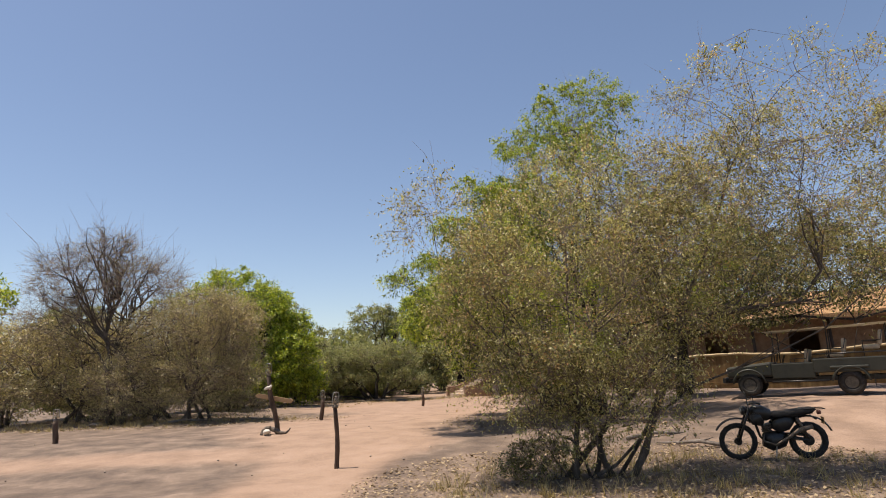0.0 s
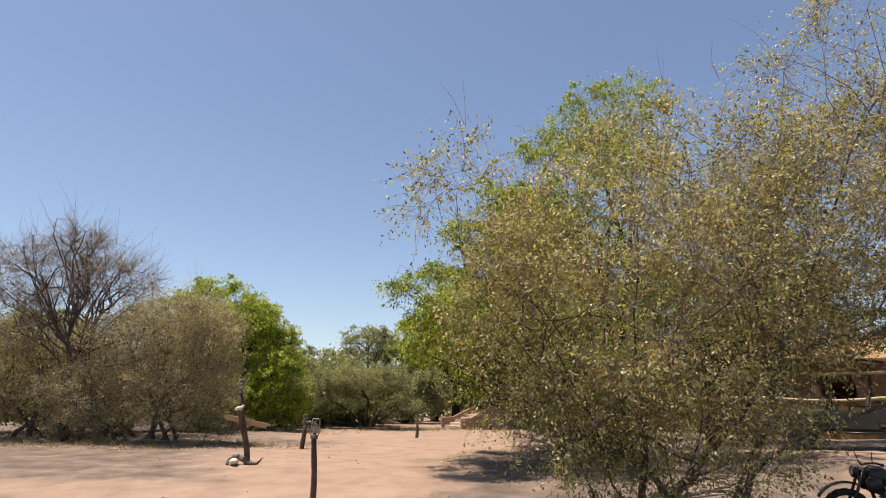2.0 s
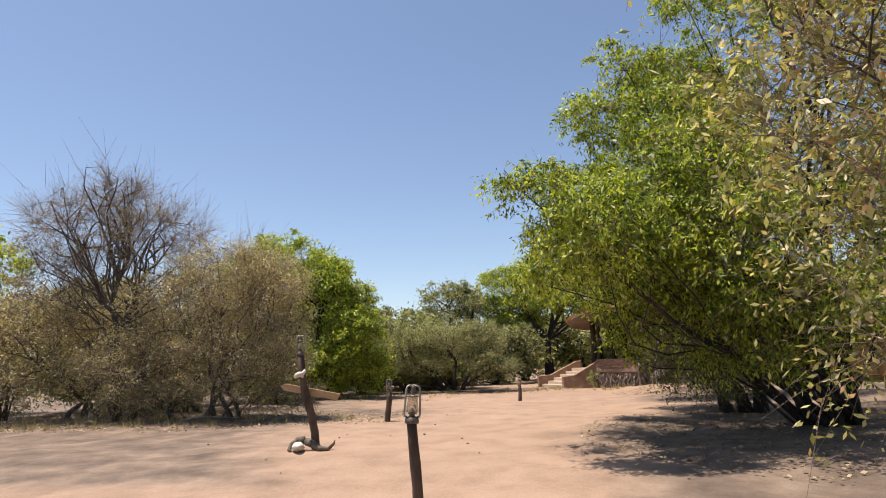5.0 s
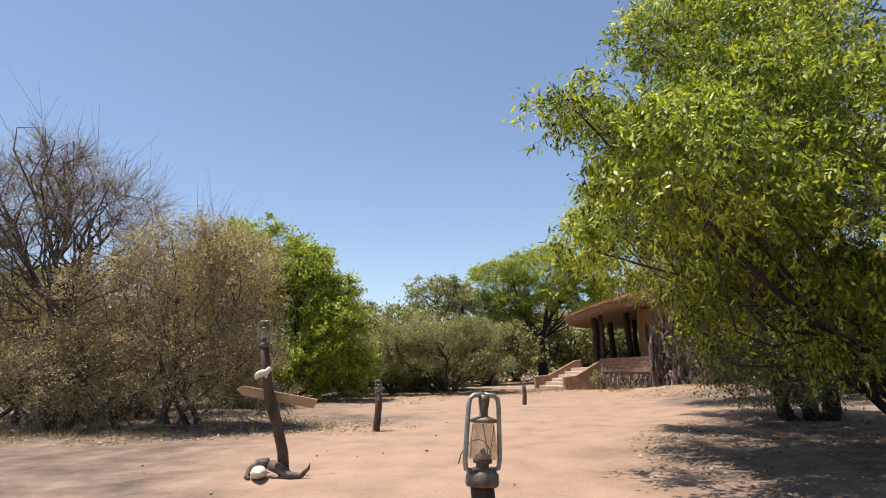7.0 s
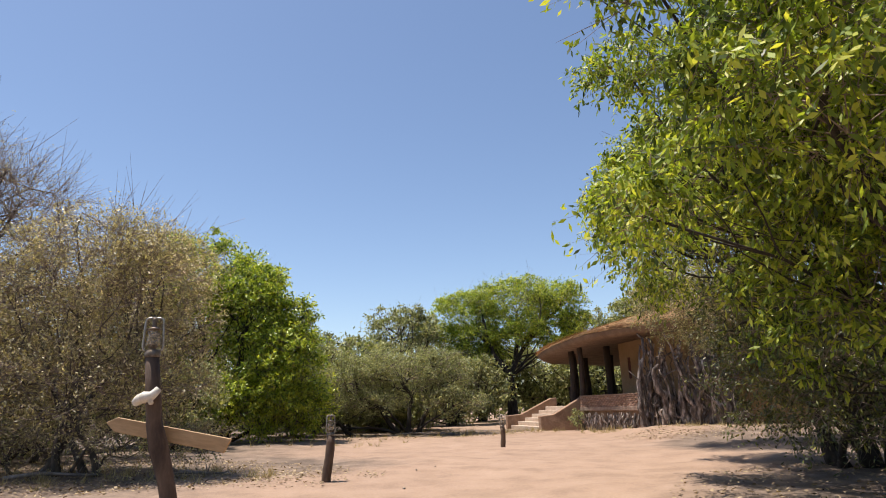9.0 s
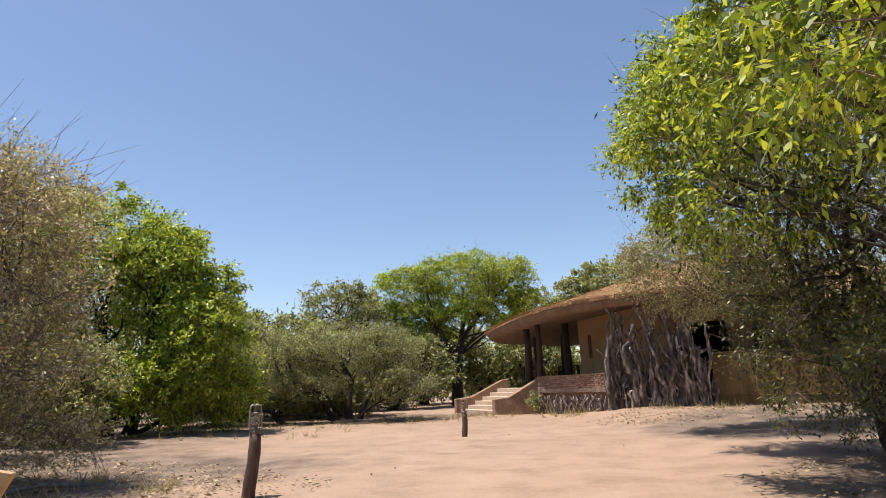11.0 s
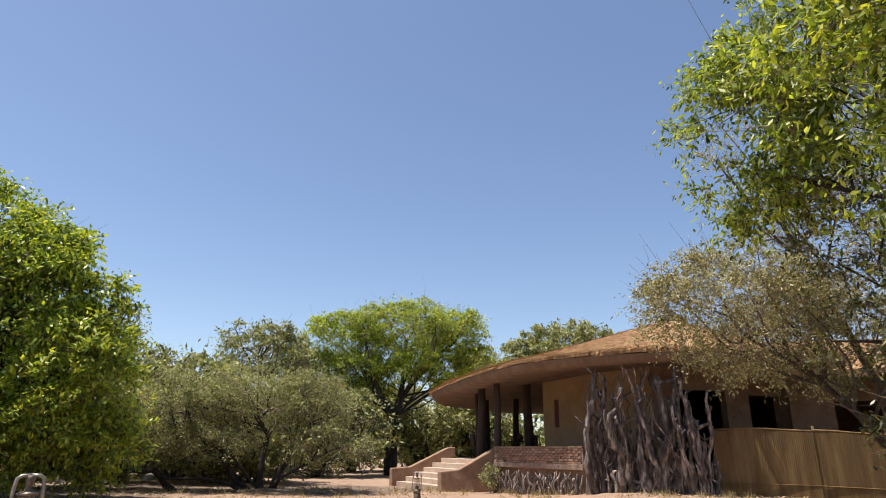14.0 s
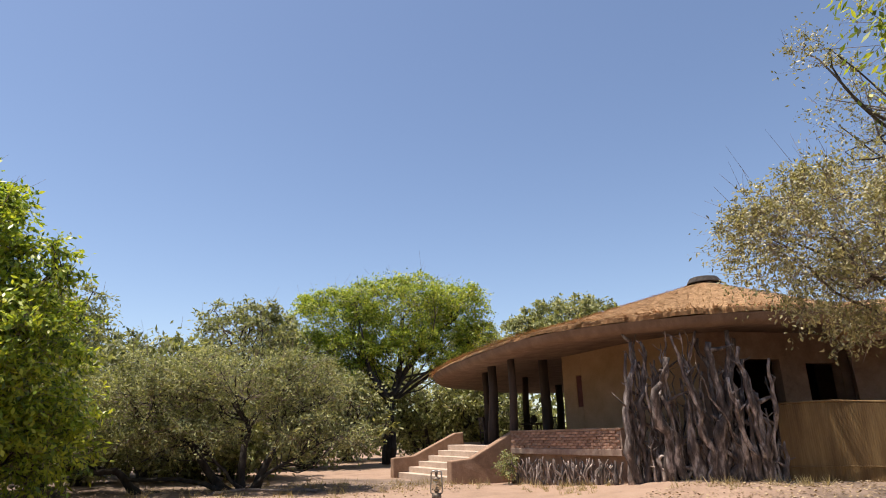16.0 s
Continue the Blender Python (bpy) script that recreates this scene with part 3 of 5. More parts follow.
    tree("leafy_tree", "broad lime-green leafy tree", "tree", (-13.6, 35.6),
         [(-14.2, 35.6, 6.1, 3.4, 3.0, 3.1, 26000), (-11.7, 35.0, 5.2, 2.0, 2.0, 2.4, 16000), (-10.3, 34.8, 3.1, 1.8, 1.9, 2.1, 14000), (-9.3, 34.6, 5.2, 0.75, 0.6, 0.7, 1000), (-11.6, 34.0, 1.7, 2.5, 1.6, 1.5, 10000), (-15.0, 34.0, 2.4, 3.0, 1.8, 2.0, 10000), (-17.4, 36.0, 5.6, 2.8, 2.8, 2.8, 5000), (-9.6, 35.4, 1.6, 1.3, 1.5, 1.3, 6000)],
         [(0, 0), (0.6, 0.3), (-0.5, 0.2)], L_LIME, M_BARK_DARK, (0.16, 0.065, 0.006), 16, 0.62, 120, 15, 0.5, -0.55, 0.15, 0.2, 0.75, 0.2, 5, 14, 0.8, 1)
    tree("leafy_tree", "green leafy tree beyond the thorn scrub", "tree", (-27.0, 28.0),
         [(-27.0, 28.0, 6.2, 3.2, 3.4, 3.2, 9000), (-26, 28, 3.6, 2.6, 2.8, 2.4, 5000)],
         [(0, 0), (0.6, 0.3)], L_LIME, M_BARK_DARK, (0.24, 0.1, 0.008), 17, 0.7, 90, 10, 0.5, -0.5, 0.2, 0.2, 0.75, 0.2, 5, 12, 0.8, 1)
    tree("thorn_bush", "spreading grey-green thorn bush", "bush", (-5.7, 39.4),
         [(-5.8, 39.6, 3.0, 2.5, 2.1, 1.55, 19000), (-4.2, 39.6, 2.7, 1.5, 1.7, 1.45, 11000), (-8.3, 39.2, 2.5, 2.2, 1.9, 1.45, 14000), (-10.6, 38.8, 1.7, 2.0, 1.6, 1.05, 9000), (-3.6, 38.7, 1.5, 1.5, 1.2, 0.8, 5000), (-7.2, 38.5, 1.5, 1.9, 1.1, 0.7, 5000), (-12.4, 38.8, 1.1, 1.5, 1.3, 0.8, 4500)],
         [(0, 0), (0.3, 0.1), (-0.3, 0.1), (-2.2, 0.1)], L_OLIVE, M_BARK_DARK, (0.105, 0.034, 0.005), 18, 0.5, 112, 14, 0.25, -0.55, 0.15, 0.1, 0.6, 0.13, 5, 18, 1.1, 4, group="thorn bushes behind the yard")
    bush = tree("thorn_bush", "dense grey-green thorn bush behind the yard", "bush", (-4.6, 51.5),
         [(-4.6, 51.5, 3.3, 3.2, 2.6, 1.9, 3400), (-7.4, 51.7, 2.5, 2.6, 2.2, 1.6, 2400), (-2.2, 51.8, 2.9, 2.2, 2.0, 1.8, 2200), (-8.6, 51.0, 1.6, 2.0, 1.6, 1.1, 1800), (-4.1, 51.2, 1.2, 2.8, 1.8, 1.1, 3000), (-7.4, 51, 0.9, 2, 1.6, 0.8, 1800)],
         [(0, 0), (0.3, 0.1), (-0.3, 0.1), (-1.8, 0.1)], L_OLIVE, M_BARK_DARK, (0.24, 0.1, 0.008), 28, 0.6, 70, 12, 0.25, -0.5, 0.2, 0.1, 0.65, 0.12, 4, 10, 1.1, 3, group="thorn bushes behind the yard")
    for x, y, turn, k in ((-10.2, 46.5, 140, 1.15), (-17.5, 31.0, 20, 0.9), (5.2, 62.0, 300, 1.2), (-12.8, 31.5, 310, 0.62), (-11.5, 40.6, 250, 0.8), (-6.8, 45.0, 30, 0.75), (-15.5, 46.0, 60, 1.1), (2.6, 62, 150, 1.3), (-2.6, 60.5, 40, 1.3)):
        b = copy_thing(bush, pose(x, y, gz(x, y), 0, 0, turn))
        b.scale = (k, k, k)
    tree("acacia_tree", "dark-trunked acacia with a rounded green crown", "tree", (-0.5, 54.2),
         [(0.3, 54.5, 8.5, 3.6, 3.0, 2.1, 22000), (-3.5, 54.0, 7.7, 2.7, 2.4, 2.0, 13000), (3.3, 54.5, 8.4, 2.1, 2.2, 1.9, 11000), (4.1, 54.0, 6.7, 1.4, 1.5, 1.3, 5000), (-2.6, 53.4, 6.0, 2.1, 1.8, 1.2, 6000), (1.0, 53.3, 6.5, 2.0, 1.5, 1.0, 5500), (-4.9, 53.8, 6.2, 1.5, 1.5, 1.2, 5000), (-3.4, 53.4, 4.6, 1.7, 1.6, 1.1, 5000), (3.2, 53.2, 5.2, 1.5, 1.5, 1.0, 5000), (0.0, 53.6, 5.9, 2.6, 1.6, 1.1, 7000), (-1.6, 54.4, 4.9, 2.0, 1.4, 0.9, 4000)],
         [(0, 0, (0.05, 0, 3.0)), (0.05, 0.1, (0.12, 0, 3.1)), (0, 0.1, (-0.05, 0, 3.0))], L_LIME, M_BARK_DARK, (0.16, 0.062, 0.006), 19, 0.58, 105, 15, 0.35, -0.8, 0.2, 0.15, 0.65, 0.24, 6, 6, 1.0, 1, group="acacias behind the lodge")
    acacia = tree("acacia_tree", "acacia with a thin green crown in the scrub", "tree", (-8.0, 52.0),
         [(-8, 52, 6.7, 2.8, 2.4, 1.8, 5600), (-10, 52.2, 5.2, 2.0, 1.8, 1.5, 2800), (-6, 52, 5.6, 1.8, 1.8, 1.6, 3000), (-7.6, 51.6, 3.6, 2.4, 1.8, 1.4, 2200)],
         [(0, 0, (0.1, 0, 2.0)), (0.05, 0.1, (0.1, 0, 2.0)), (0, 0.1, (0.15, 0, 2.2))], L_OLIVE, M_BARK_DARK, (0.21, 0.085, 0.008), 29, 0.6, 80, 9, 0.35, -0.4, 0.12, 0.15, 0.65, 0.2, 4, 12, 1.0, 3, group="acacias behind the lodge")
    for x, y, turn, k in ((-20.0, 55.0, 90, 1.2), (7.5, 66, 120, 1.1), (-15.5, 50.0, 170, 1.0), (-22, 32, 250, 0.8)):
        b = copy_thing(acacia, pose(x, y, gz(x, y), 0, 0, turn))
        b.scale = (k, k, k)
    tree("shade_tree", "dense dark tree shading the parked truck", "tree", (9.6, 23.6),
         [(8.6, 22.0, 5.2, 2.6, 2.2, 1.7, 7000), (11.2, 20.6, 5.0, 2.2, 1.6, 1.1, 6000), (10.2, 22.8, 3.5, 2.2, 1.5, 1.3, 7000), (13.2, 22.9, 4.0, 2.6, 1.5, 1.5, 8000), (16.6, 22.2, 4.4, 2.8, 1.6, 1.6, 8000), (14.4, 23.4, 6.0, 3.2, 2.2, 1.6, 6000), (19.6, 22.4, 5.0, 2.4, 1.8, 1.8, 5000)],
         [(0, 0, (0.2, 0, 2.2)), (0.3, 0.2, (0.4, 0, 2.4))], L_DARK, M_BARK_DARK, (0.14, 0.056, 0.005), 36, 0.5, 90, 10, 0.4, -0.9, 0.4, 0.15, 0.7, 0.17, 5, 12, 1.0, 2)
    tree("domed_tree", "broad round-crowned olive-green tree beyond the lodge roof", "tree", (14.8, 66.0),
         [(14.8, 66.0, 8.7, 5.0, 4.4, 3.3, 9000), (11.6, 66.0, 7.8, 3.2, 3.0, 2.6, 5000), (18.4, 66.0, 8.2, 3.4, 3.0, 2.8, 5000)],
         [(0, 0, (0.1, 0, 3.4)), (0.2, 0.1, (0.1, 0, 3.6))], L_OLIVE, M_BARK_DARK, (0.33, 0.15, 0.008), 35, 0.8, 90, 9, 0.3, -0.9, 0.2, 0.1, 0.65, 0.3, 5, 12, 0.8, 0)


def far_woods():
    """Scrub and trees all round, beyond the yard."""
    rng = np.random.default_rng(77)
    pos = []
    for k in range(330):
        a = rng.uniform(0, 2 * math.pi)
        d = rng.uniform(48, 85)
        x, y = d * math.sin(a), 16 + d * math.cos(a)
        h = rng.uniform(3.5, 8.0)
        r = rng.uniform(2.2, 4.5)
        q = rng.normal(0, 1, (150, 3))
        q /= np.linalg.norm(q, axis=1)[:, None]
        q *= rng.uniform(0.55, 1, 150)[:, None]
        pos.append(np.array((x, y, h * 0.5)) + q * np.array((r, r, h * 0.5)))
    pos = np.vstack(pos)
    pos = pos[pos[:, 2] > 0]
    q = leaf_quads(pos, 0.75, 0.45, rng, 0.2)
    ob = new("far_woods", quads_mesh("far_woods", q, L_OLIVE))
    tagged(ob, "distant belt of grey-green bushveld scrub", "woods", kind="stuff")


trees()
far_woods()


# ---- lodge ----
HOUSE = (-0.17, 0.65, 0)
RC, RA, RB, RP = (8.3, 44.0), 7.2, 11.5, 2.6
PEAK = (8.9, 37.9)


def oval(t, k=1.0, grow=0.0):
    c, q = math.cos(t), math.sin(t)
    return (RC[0] + (RA * k + grow) * math.copysign(abs(c) ** (2 / RP), c), RC[1] + (RB * k + grow) * math.copysign(abs(q) ** (2 / RP), q))


def prism_bm(outline, z0, z1, bevel=0.0):
    """Upright prism on a plan outline; z1 a number or one height per corner."""
    bm = bmesh.new()
    tops = z1 if isinstance(z1, (list, tuple)) else [z1] * len(outline)
    lo = [bm.verts.new((x, y, z0)) for x, y in outline]
    hi = [bm.verts.new((x, y, z)) for (x, y), z in zip(outline, tops)]
    n = len(outline)
    bm.faces.new(lo[::-1])
    bm.faces.new(hi)
    for i in range(n):
        j = (i + 1) % n
        bm.faces.new((lo[i], lo[j], hi[j], hi[i]))
    bmesh.ops.recalc_face_normals(bm, faces=bm.faces[:])
    if bevel:
        bmesh.ops.bevel(bm, geom=bm.edges[:], offset=bevel, segments=2, affect="EDGES", profile=0.5)
    return bm


def along(a, b, u, v=0.0):
    """Plan point u metres from a towards b and v metres to the left of that line."""
    d = (Vector(b) - Vector(a)).normalized()
    return (a[0] + d.x * u - d.y * v, a[1] + d.y * u + d.x * v)


def wall_bm(a, b, z0, z1, thick, bevel=0.02):
    n = (Vector(b) - Vector(a)).length
    return prism_bm([along(a, b, 0), along(a, b, n), along(a, b, n, thick), along(a, b, 0, thick)], z0, z1, bevel)


def lodge():
    house = thing("lodge", "round-ended mud-walled lodge with a thatched roof and open porch", "house", HOUSE)
    # roof: thatch over a reed soffit
    N, K = 96, 14
    rng = np.random.default_rng(3)

    def roof_z(k):
        return 4.02 + 2.05 * (1 - k) ** 1.06
    wave = [0.07 * math.sin(3 * t + 0.6) + 0.035 * math.sin(7 * t) for t in np.linspace(0, 2 * math.pi, N, endpoint=False)]
    v, f = [], []
    ks = [1.0] + list(np.linspace(0.985, 0.04, K))
    for j, k in enumerate(ks):
        for i in range(N):
            t = 2 * math.pi * i / N
            x, y = oval(t)
            x, y = PEAK[0] + (x - PEAK[0]) * k, PEAK[1] + (y - PEAK[1]) * k
            v.append((x, y, (roof_z(k) + (0.05 if j else -0.04)) + wave[i] * k + rng.normal(0, 0.012)))
    for j in range(len(ks) - 1):
        for i in range(N):
            i2 = (i + 1) % N
            f.append((j * N + i, j * N + i2, (j + 1) * N + i2, (j + 1) * N + i))
    f.append(tuple((len(ks) - 1) * N + i for i in range(N)))
    roof = part("roof", mesh_from("roof", v, f, M_THATCH, True), M_THATCH, house, "golden combed grass thatch")
    # straw ends: courses of stalks over the roof and a fringe at the eave
    q = []
    cnt = 48000
    t = rng.uniform(math.pi * 0.55, math.pi * 1.85, cnt)
    k = np.sqrt(rng.uniform(0.0, 1.0, cnt))
    c_, s_ = np.cos(t), np.sin(t)
    cx = np.sign(c_) * np.abs(c_) ** (2 / RP) * RA + RC[0] - PEAK[0]
    cy = np.sign(s_) * np.abs(s_) ** (2 / RP) * RB + RC[1] - PEAK[1]
    wv = 0.07 * np.sin(3 * t + 0.6) + 0.035 * np.sin(7 * t)
    p0 = np.stack([PEAK[0] + cx * k, PEAK[1] + cy * k, 4.05 + 2.05 * (1 - k) ** 1.06 + wv * k + 0.05], 1)
    k1 = k + (0.25 + rng.uniform(0, 0.12, cnt)) / np.hypot(cx, cy)
    p1 = np.stack([PEAK[0] + cx * k1, PEAK[1] + cy * k1, 4.05 + 2.05 * np.maximum(1 - k1, 0) ** 1.06 + wv * k1 + rng.uniform(0.0, 0.07, cnt)], 1)
    p1 += rng.normal(0, 0.03, (cnt, 3))
    side = np.stack([-cy, cx, np.zeros(cnt)], 1)
    side /= np.linalg.norm(side, axis=1)[:, None]
    w = rng.uniform(0.004, 0.012, cnt)[:, None]
    part("thatch_stalk", quads_mesh("thatch_stalk", np.stack([p0 - side * w, p0 + side * w, p1 + side * w * 0.5, p1 - side * w * 0.5], 1), M_STRAW_ENDS), M_STRAW_ENDS, roof)
    # soffit and lip
    v, f = [], []
    rings = [(1.0, -0.06), (0.992, -0.2), (0.975, -0.3), (0.9, -0.28), (0.75, -0.2), (0.55, -0.12), (0.05, 0.0)]
    for k, dz in rings:
        for i in range(N):
            x, y = oval(2 * math.pi * i / N)
            x, y = PEAK[0] + (x - PEAK[0]) * k, PEAK[1] + (y - PEAK[1]) * k
            v.append((x, y, 4.02 + dz + wave[i] * k))
    for j in range(len(rings) - 1):
        for i in range(N):
            i2 = (i + 1) % N
            f.append((j * N + i2, j * N + i, (j + 1) * N + i, (j + 1) * N + i2))
    f.append(tuple((len(rings) - 1) * N + i for i in range(N - 1, -1, -1)))
    part("soffit", mesh_from("soffit", v, f, M_SOFFIT, True), M_SOFFIT, house, "brown reed soffit under the eave")
    # smoke cap on the ridge
    cap = bmesh.new()
    bmesh.ops.create_cone(cap, cap_ends=True, segments=20, radius1=0.56, radius2=0.44, depth=0.2, matrix=Matrix.Translation((PEAK[0], PEAK[1], 6.14)))
    bmesh.ops.bevel(cap, geom=cap.edges[:], offset=0.03, segments=2, affect="EDGES", profile=0.5)
    part("roof_cap", cap, M_BARK_DARK, house, "flat dark round vent cap")
    # platform
    plat = [(2.3, 38.75), (3.9, 34.5), (6.9, 33.4), (11.5, 33.6), (14.4, 37), (15, 45), (12.5, 53), (7, 54), (3.2, 51), (2.2, 45.5), (2.05, 43.3), (2.2, 41)]
    part("platform", prism_bm(plat, -0.3, 1.05, 0.03), M_MUD_DARK, house, "raised mud porch floor")
    # mud-walled rooms
    A, B, C, D, E, F, G = (4.34, 39.5), (6.25, 34.7), (11.2, 34.9), (13.9, 37.8), (14.3, 46), (10.2, 47.5), (8.4, 41.1)
    n = (Vector(B) - Vector(A)).length
    w0, w1 = 0.62, 0.86
    part("wall", wall_bm(A, along(A, B, w0), 1.05, 3.92, 0.3), M_MUD, house)
    part("wall", wall_bm(along(A, B, w1), B, 1.05, 3.92, 0.3), M_MUD, house)
    part("wall", wall_bm(along(A, B, w0), along(A, B, w1), 1.05, 2.17, 0.3, 0.0), M_MUD, house)
    part("wall", wall_bm(along(A, B, w0), along(A, B, w1), 3.16, 3.92, 0.3, 0.0), M_MUD, house)
    part("window", wall_bm(along(A, B, w0 + 0.004, 0.025), along(A, B, w1 - 0.004, 0.025), 2.19, 3.14, 0.05, 0.0), M_SHUTTER, house, "narrow red-brown slit window shutter")
    part("wall", wall_bm(G, A, 1.05, 3.92, 0.3), M_MUD, house)
    # front wall B to C: eave shade put into the colour with the darker plaster
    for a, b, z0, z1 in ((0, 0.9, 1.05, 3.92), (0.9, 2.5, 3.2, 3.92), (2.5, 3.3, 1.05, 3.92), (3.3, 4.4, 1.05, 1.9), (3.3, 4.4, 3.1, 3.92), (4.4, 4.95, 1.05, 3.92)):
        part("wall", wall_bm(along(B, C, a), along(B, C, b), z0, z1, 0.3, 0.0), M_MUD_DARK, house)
    for a, b in ((C, D), (D, E), (E, F), (F, G)):
        part("wall", wall_bm(a, b, 1.05, 3.92, 0.3), M_MUD, house)
    # porch columns
    for x, y, r, lab in ((2.45, 38.95, 0.13, "weathered log porch post"), (2.35, 41.15, 0.17, "thick dark timber porch pillar"), (2.95, 44.6, 0.15, ""), (4.2, 48.6, 0.2, ""), (5.6, 47.9, 0.16, ""), (8.2, 50.6, 0.2, ""), (3.95, 40.2, 0.18, "")):
        pts = [(x + 0.03 * math.sin(z * 2 + x), y + 0.03 * math.cos(z * 1.7 + y), z) for z in np.linspace(1.03, 3.95, 7)]
        part("post", tube_mesh("post", pts, [r * (1.05 - 0.03 * i) for i in range(7)], M_DARKWOOD, 9), M_DARKWOOD, house, lab)
    # long wing behind the reed fence: mud wall with dark doorways under a deep thatched eave
    W0, W1 = (10.6, 34.4), (24.5, 27.0)
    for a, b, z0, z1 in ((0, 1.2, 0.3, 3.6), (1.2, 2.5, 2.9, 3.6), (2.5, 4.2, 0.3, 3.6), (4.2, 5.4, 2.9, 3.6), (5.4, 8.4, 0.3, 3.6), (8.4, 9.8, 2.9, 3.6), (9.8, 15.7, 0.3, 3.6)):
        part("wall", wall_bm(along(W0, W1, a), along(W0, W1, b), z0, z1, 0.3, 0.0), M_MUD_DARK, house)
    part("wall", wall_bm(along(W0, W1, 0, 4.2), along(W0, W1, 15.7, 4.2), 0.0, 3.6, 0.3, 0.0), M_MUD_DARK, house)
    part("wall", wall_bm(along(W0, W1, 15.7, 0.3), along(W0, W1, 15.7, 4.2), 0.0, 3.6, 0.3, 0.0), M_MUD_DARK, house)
    rows = [(-1.5, 3.42), (-1.5, 3.66), (0.4, 4.4), (2.2, 5.1), (4.0, 4.4), (5.6, 3.7), (5.5, 3.42), (2.2, 4.7)]
    bm = bmesh.new()
    rings = []
    for i in range(25):
        u = -0.5 + 17.0 * i / 24
        rings.append([bm.verts.new((*along(W0, W1, u, v), z + rng.normal(0, 0.025))) for v, z in rows])
    for p, q in zip(rings, rings[1:]):
        for k in range(8):
            bm.faces.new((p[k], p[(k + 1) % 8], q[(k + 1) % 8], q[k]))
    bm.faces.new(rings[0])
    bm.faces.new(rings[-1][::-1])
    bmesh.ops.recalc_face_normals(bm, faces=bm.faces[:])
    part("roof", bm, M_THATCH, house, "long thatched wing roof with a deep eave")
    for u in (3.3, 6.8, 10.3, 13.8):
        x, y = along(W0, W1, u, -1.1)
        part("post", tube_mesh("post", [(x, y, gz(x, y) - 0.1), (x + 0.03, y, 1.8), (x, y, 3.55)], [0.09, 0.08, 0.075], M_DARKWOOD, 8), M_DARKWOOD, house)
    # parapet band along the porch: brick with a cement ledge under it
    P, Q = (2.24, 38.6), (3.83, 34.4)
    part("band", wall_bm(P, Q, 1.0, 1.44, 0.3, 0.0), M_MORTAR, house)
    part("coping", wall_bm(along(P, Q, -0.02, -0.03), along(P, Q, 4.5, -0.03), 1.44, 1.5, 0.36, 0.015), M_MUD_DARK, house, "mud-plastered coping")
    part("ledge", wall_bm(along(P, Q, 0, -0.05), along(P, Q, 4.5, -0.05), 0.84, 1.0, 0.35, 0.012), M_MORTAR, house, "grey cement ledge")
    return house


LODGE = lodge()


def staircase():
    st = thing("staircase", "pale cement stairs between sloping mud parapets", "stairs", HOUSE)
    o, u, v = Vector((0.52, 38.95)), Vector((0.977, 0.21)), Vector((-0.21, 0.977))

    def at(a, b):
        p = o + u * (a - 0.13 * max(0.0, b) * max(0.0, 1 - a / 2)) + v * b
        return (p.x, p.y)
    for i in range(6):
        a = 0.02 + i * 0.3
        z1 = 1.06 - (5 - i) * 0.176
        part("step", prism_bm([at(a, 0.2), at(2.2, 0.2), at(2.2, 4.0), at(a, 4.0)], -0.2 if i == 0 else z1 - 0.19, z1, 0.015), M_STEP, st)
    for b0, b1, lab in ((-0.08, 0.22, "mud-plastered stair parapet"), (3.97, 4.25, "")):
        bm = bmesh.new()
        prof = [(-0.12, -0.25), (2.05, -0.25), (2.05, 1.5), (1.78, 1.47), (0.5, 0.72), (-0.12, 0.66)]
        w = -0.42 if b0 < 0 else 0.0
        sideA = [bm.verts.new((*at(a, b0 + w * max(0, a) / 1.7), z)) for a, z in prof]
        sideB = [bm.verts.new((*at(a, b1 + w * max(0, a) / 1.7), z)) for a, z in prof]
        bm.faces.new(sideA)
        bm.faces.new(sideB[::-1])
        for i in range(6):
            j = (i + 1) % 6
            bm.faces.new((sideA[j], sideA[i], sideB[i], sideB[j]))
        bmesh.ops.recalc_face_normals(bm, faces=bm.faces[:])
        bmesh.ops.bevel(bm, geom=bm.edges[:], offset=0.035, segments=2, affect="EDGES", profile=0.5)
        part("parapet", bm, M_MUD_DARK, st, lab)


staircase()


def stick(rng, x, y, z, h, lean, r, forked):
    """One crooked weathered pole: it kinks, swells at its knots and breaks off in short stubs."""
    n = max(6, int(h / 0.17))
    t = np.linspace(0, 1, n)
    kx = np.cumsum(rng.normal(0, 0.045, n) + (rng.uniform(0, 1, n) < 0.14) * rng.normal(0, 0.1, n))
    ky = np.cumsum(rng.normal(0, 0.022, n))
    px = x + lean[0] * t * h + kx - kx[0]
    py = y + lean[1] * t * h + ky - ky[0]
    pz = z + t * h
    knots = 1 + 0.3 * (rng.uniform(0, 1, n) < 0.22) + rng.normal(0, 0.1, n)
    v, f = tube(list(zip(px, py, pz)), np.maximum(r * (1.2 - 0.65 * t ** 1.4) * knots, 0.008), 7)
    for k in range(forked):
        i = int(rng.integers(2, n))
        d = np.array((rng.normal(0, 0.55), rng.normal(0, 0.2) - 0.1, rng.uniform(0.2, 0.8)))
        s0 = np.array((px[i], py[i], pz[i]))
        L = rng.uniform(0.15, 0.7) * min(1.0, h / 2)
        tube([s0, s0 + d * L * 0.5 + rng.normal(0, 0.035, 3), s0 + d * L + rng.normal(0, 0.03, 3)], [r * 0.7, r * 0.5, r * 0.2], 6, v, f)
    return v, f


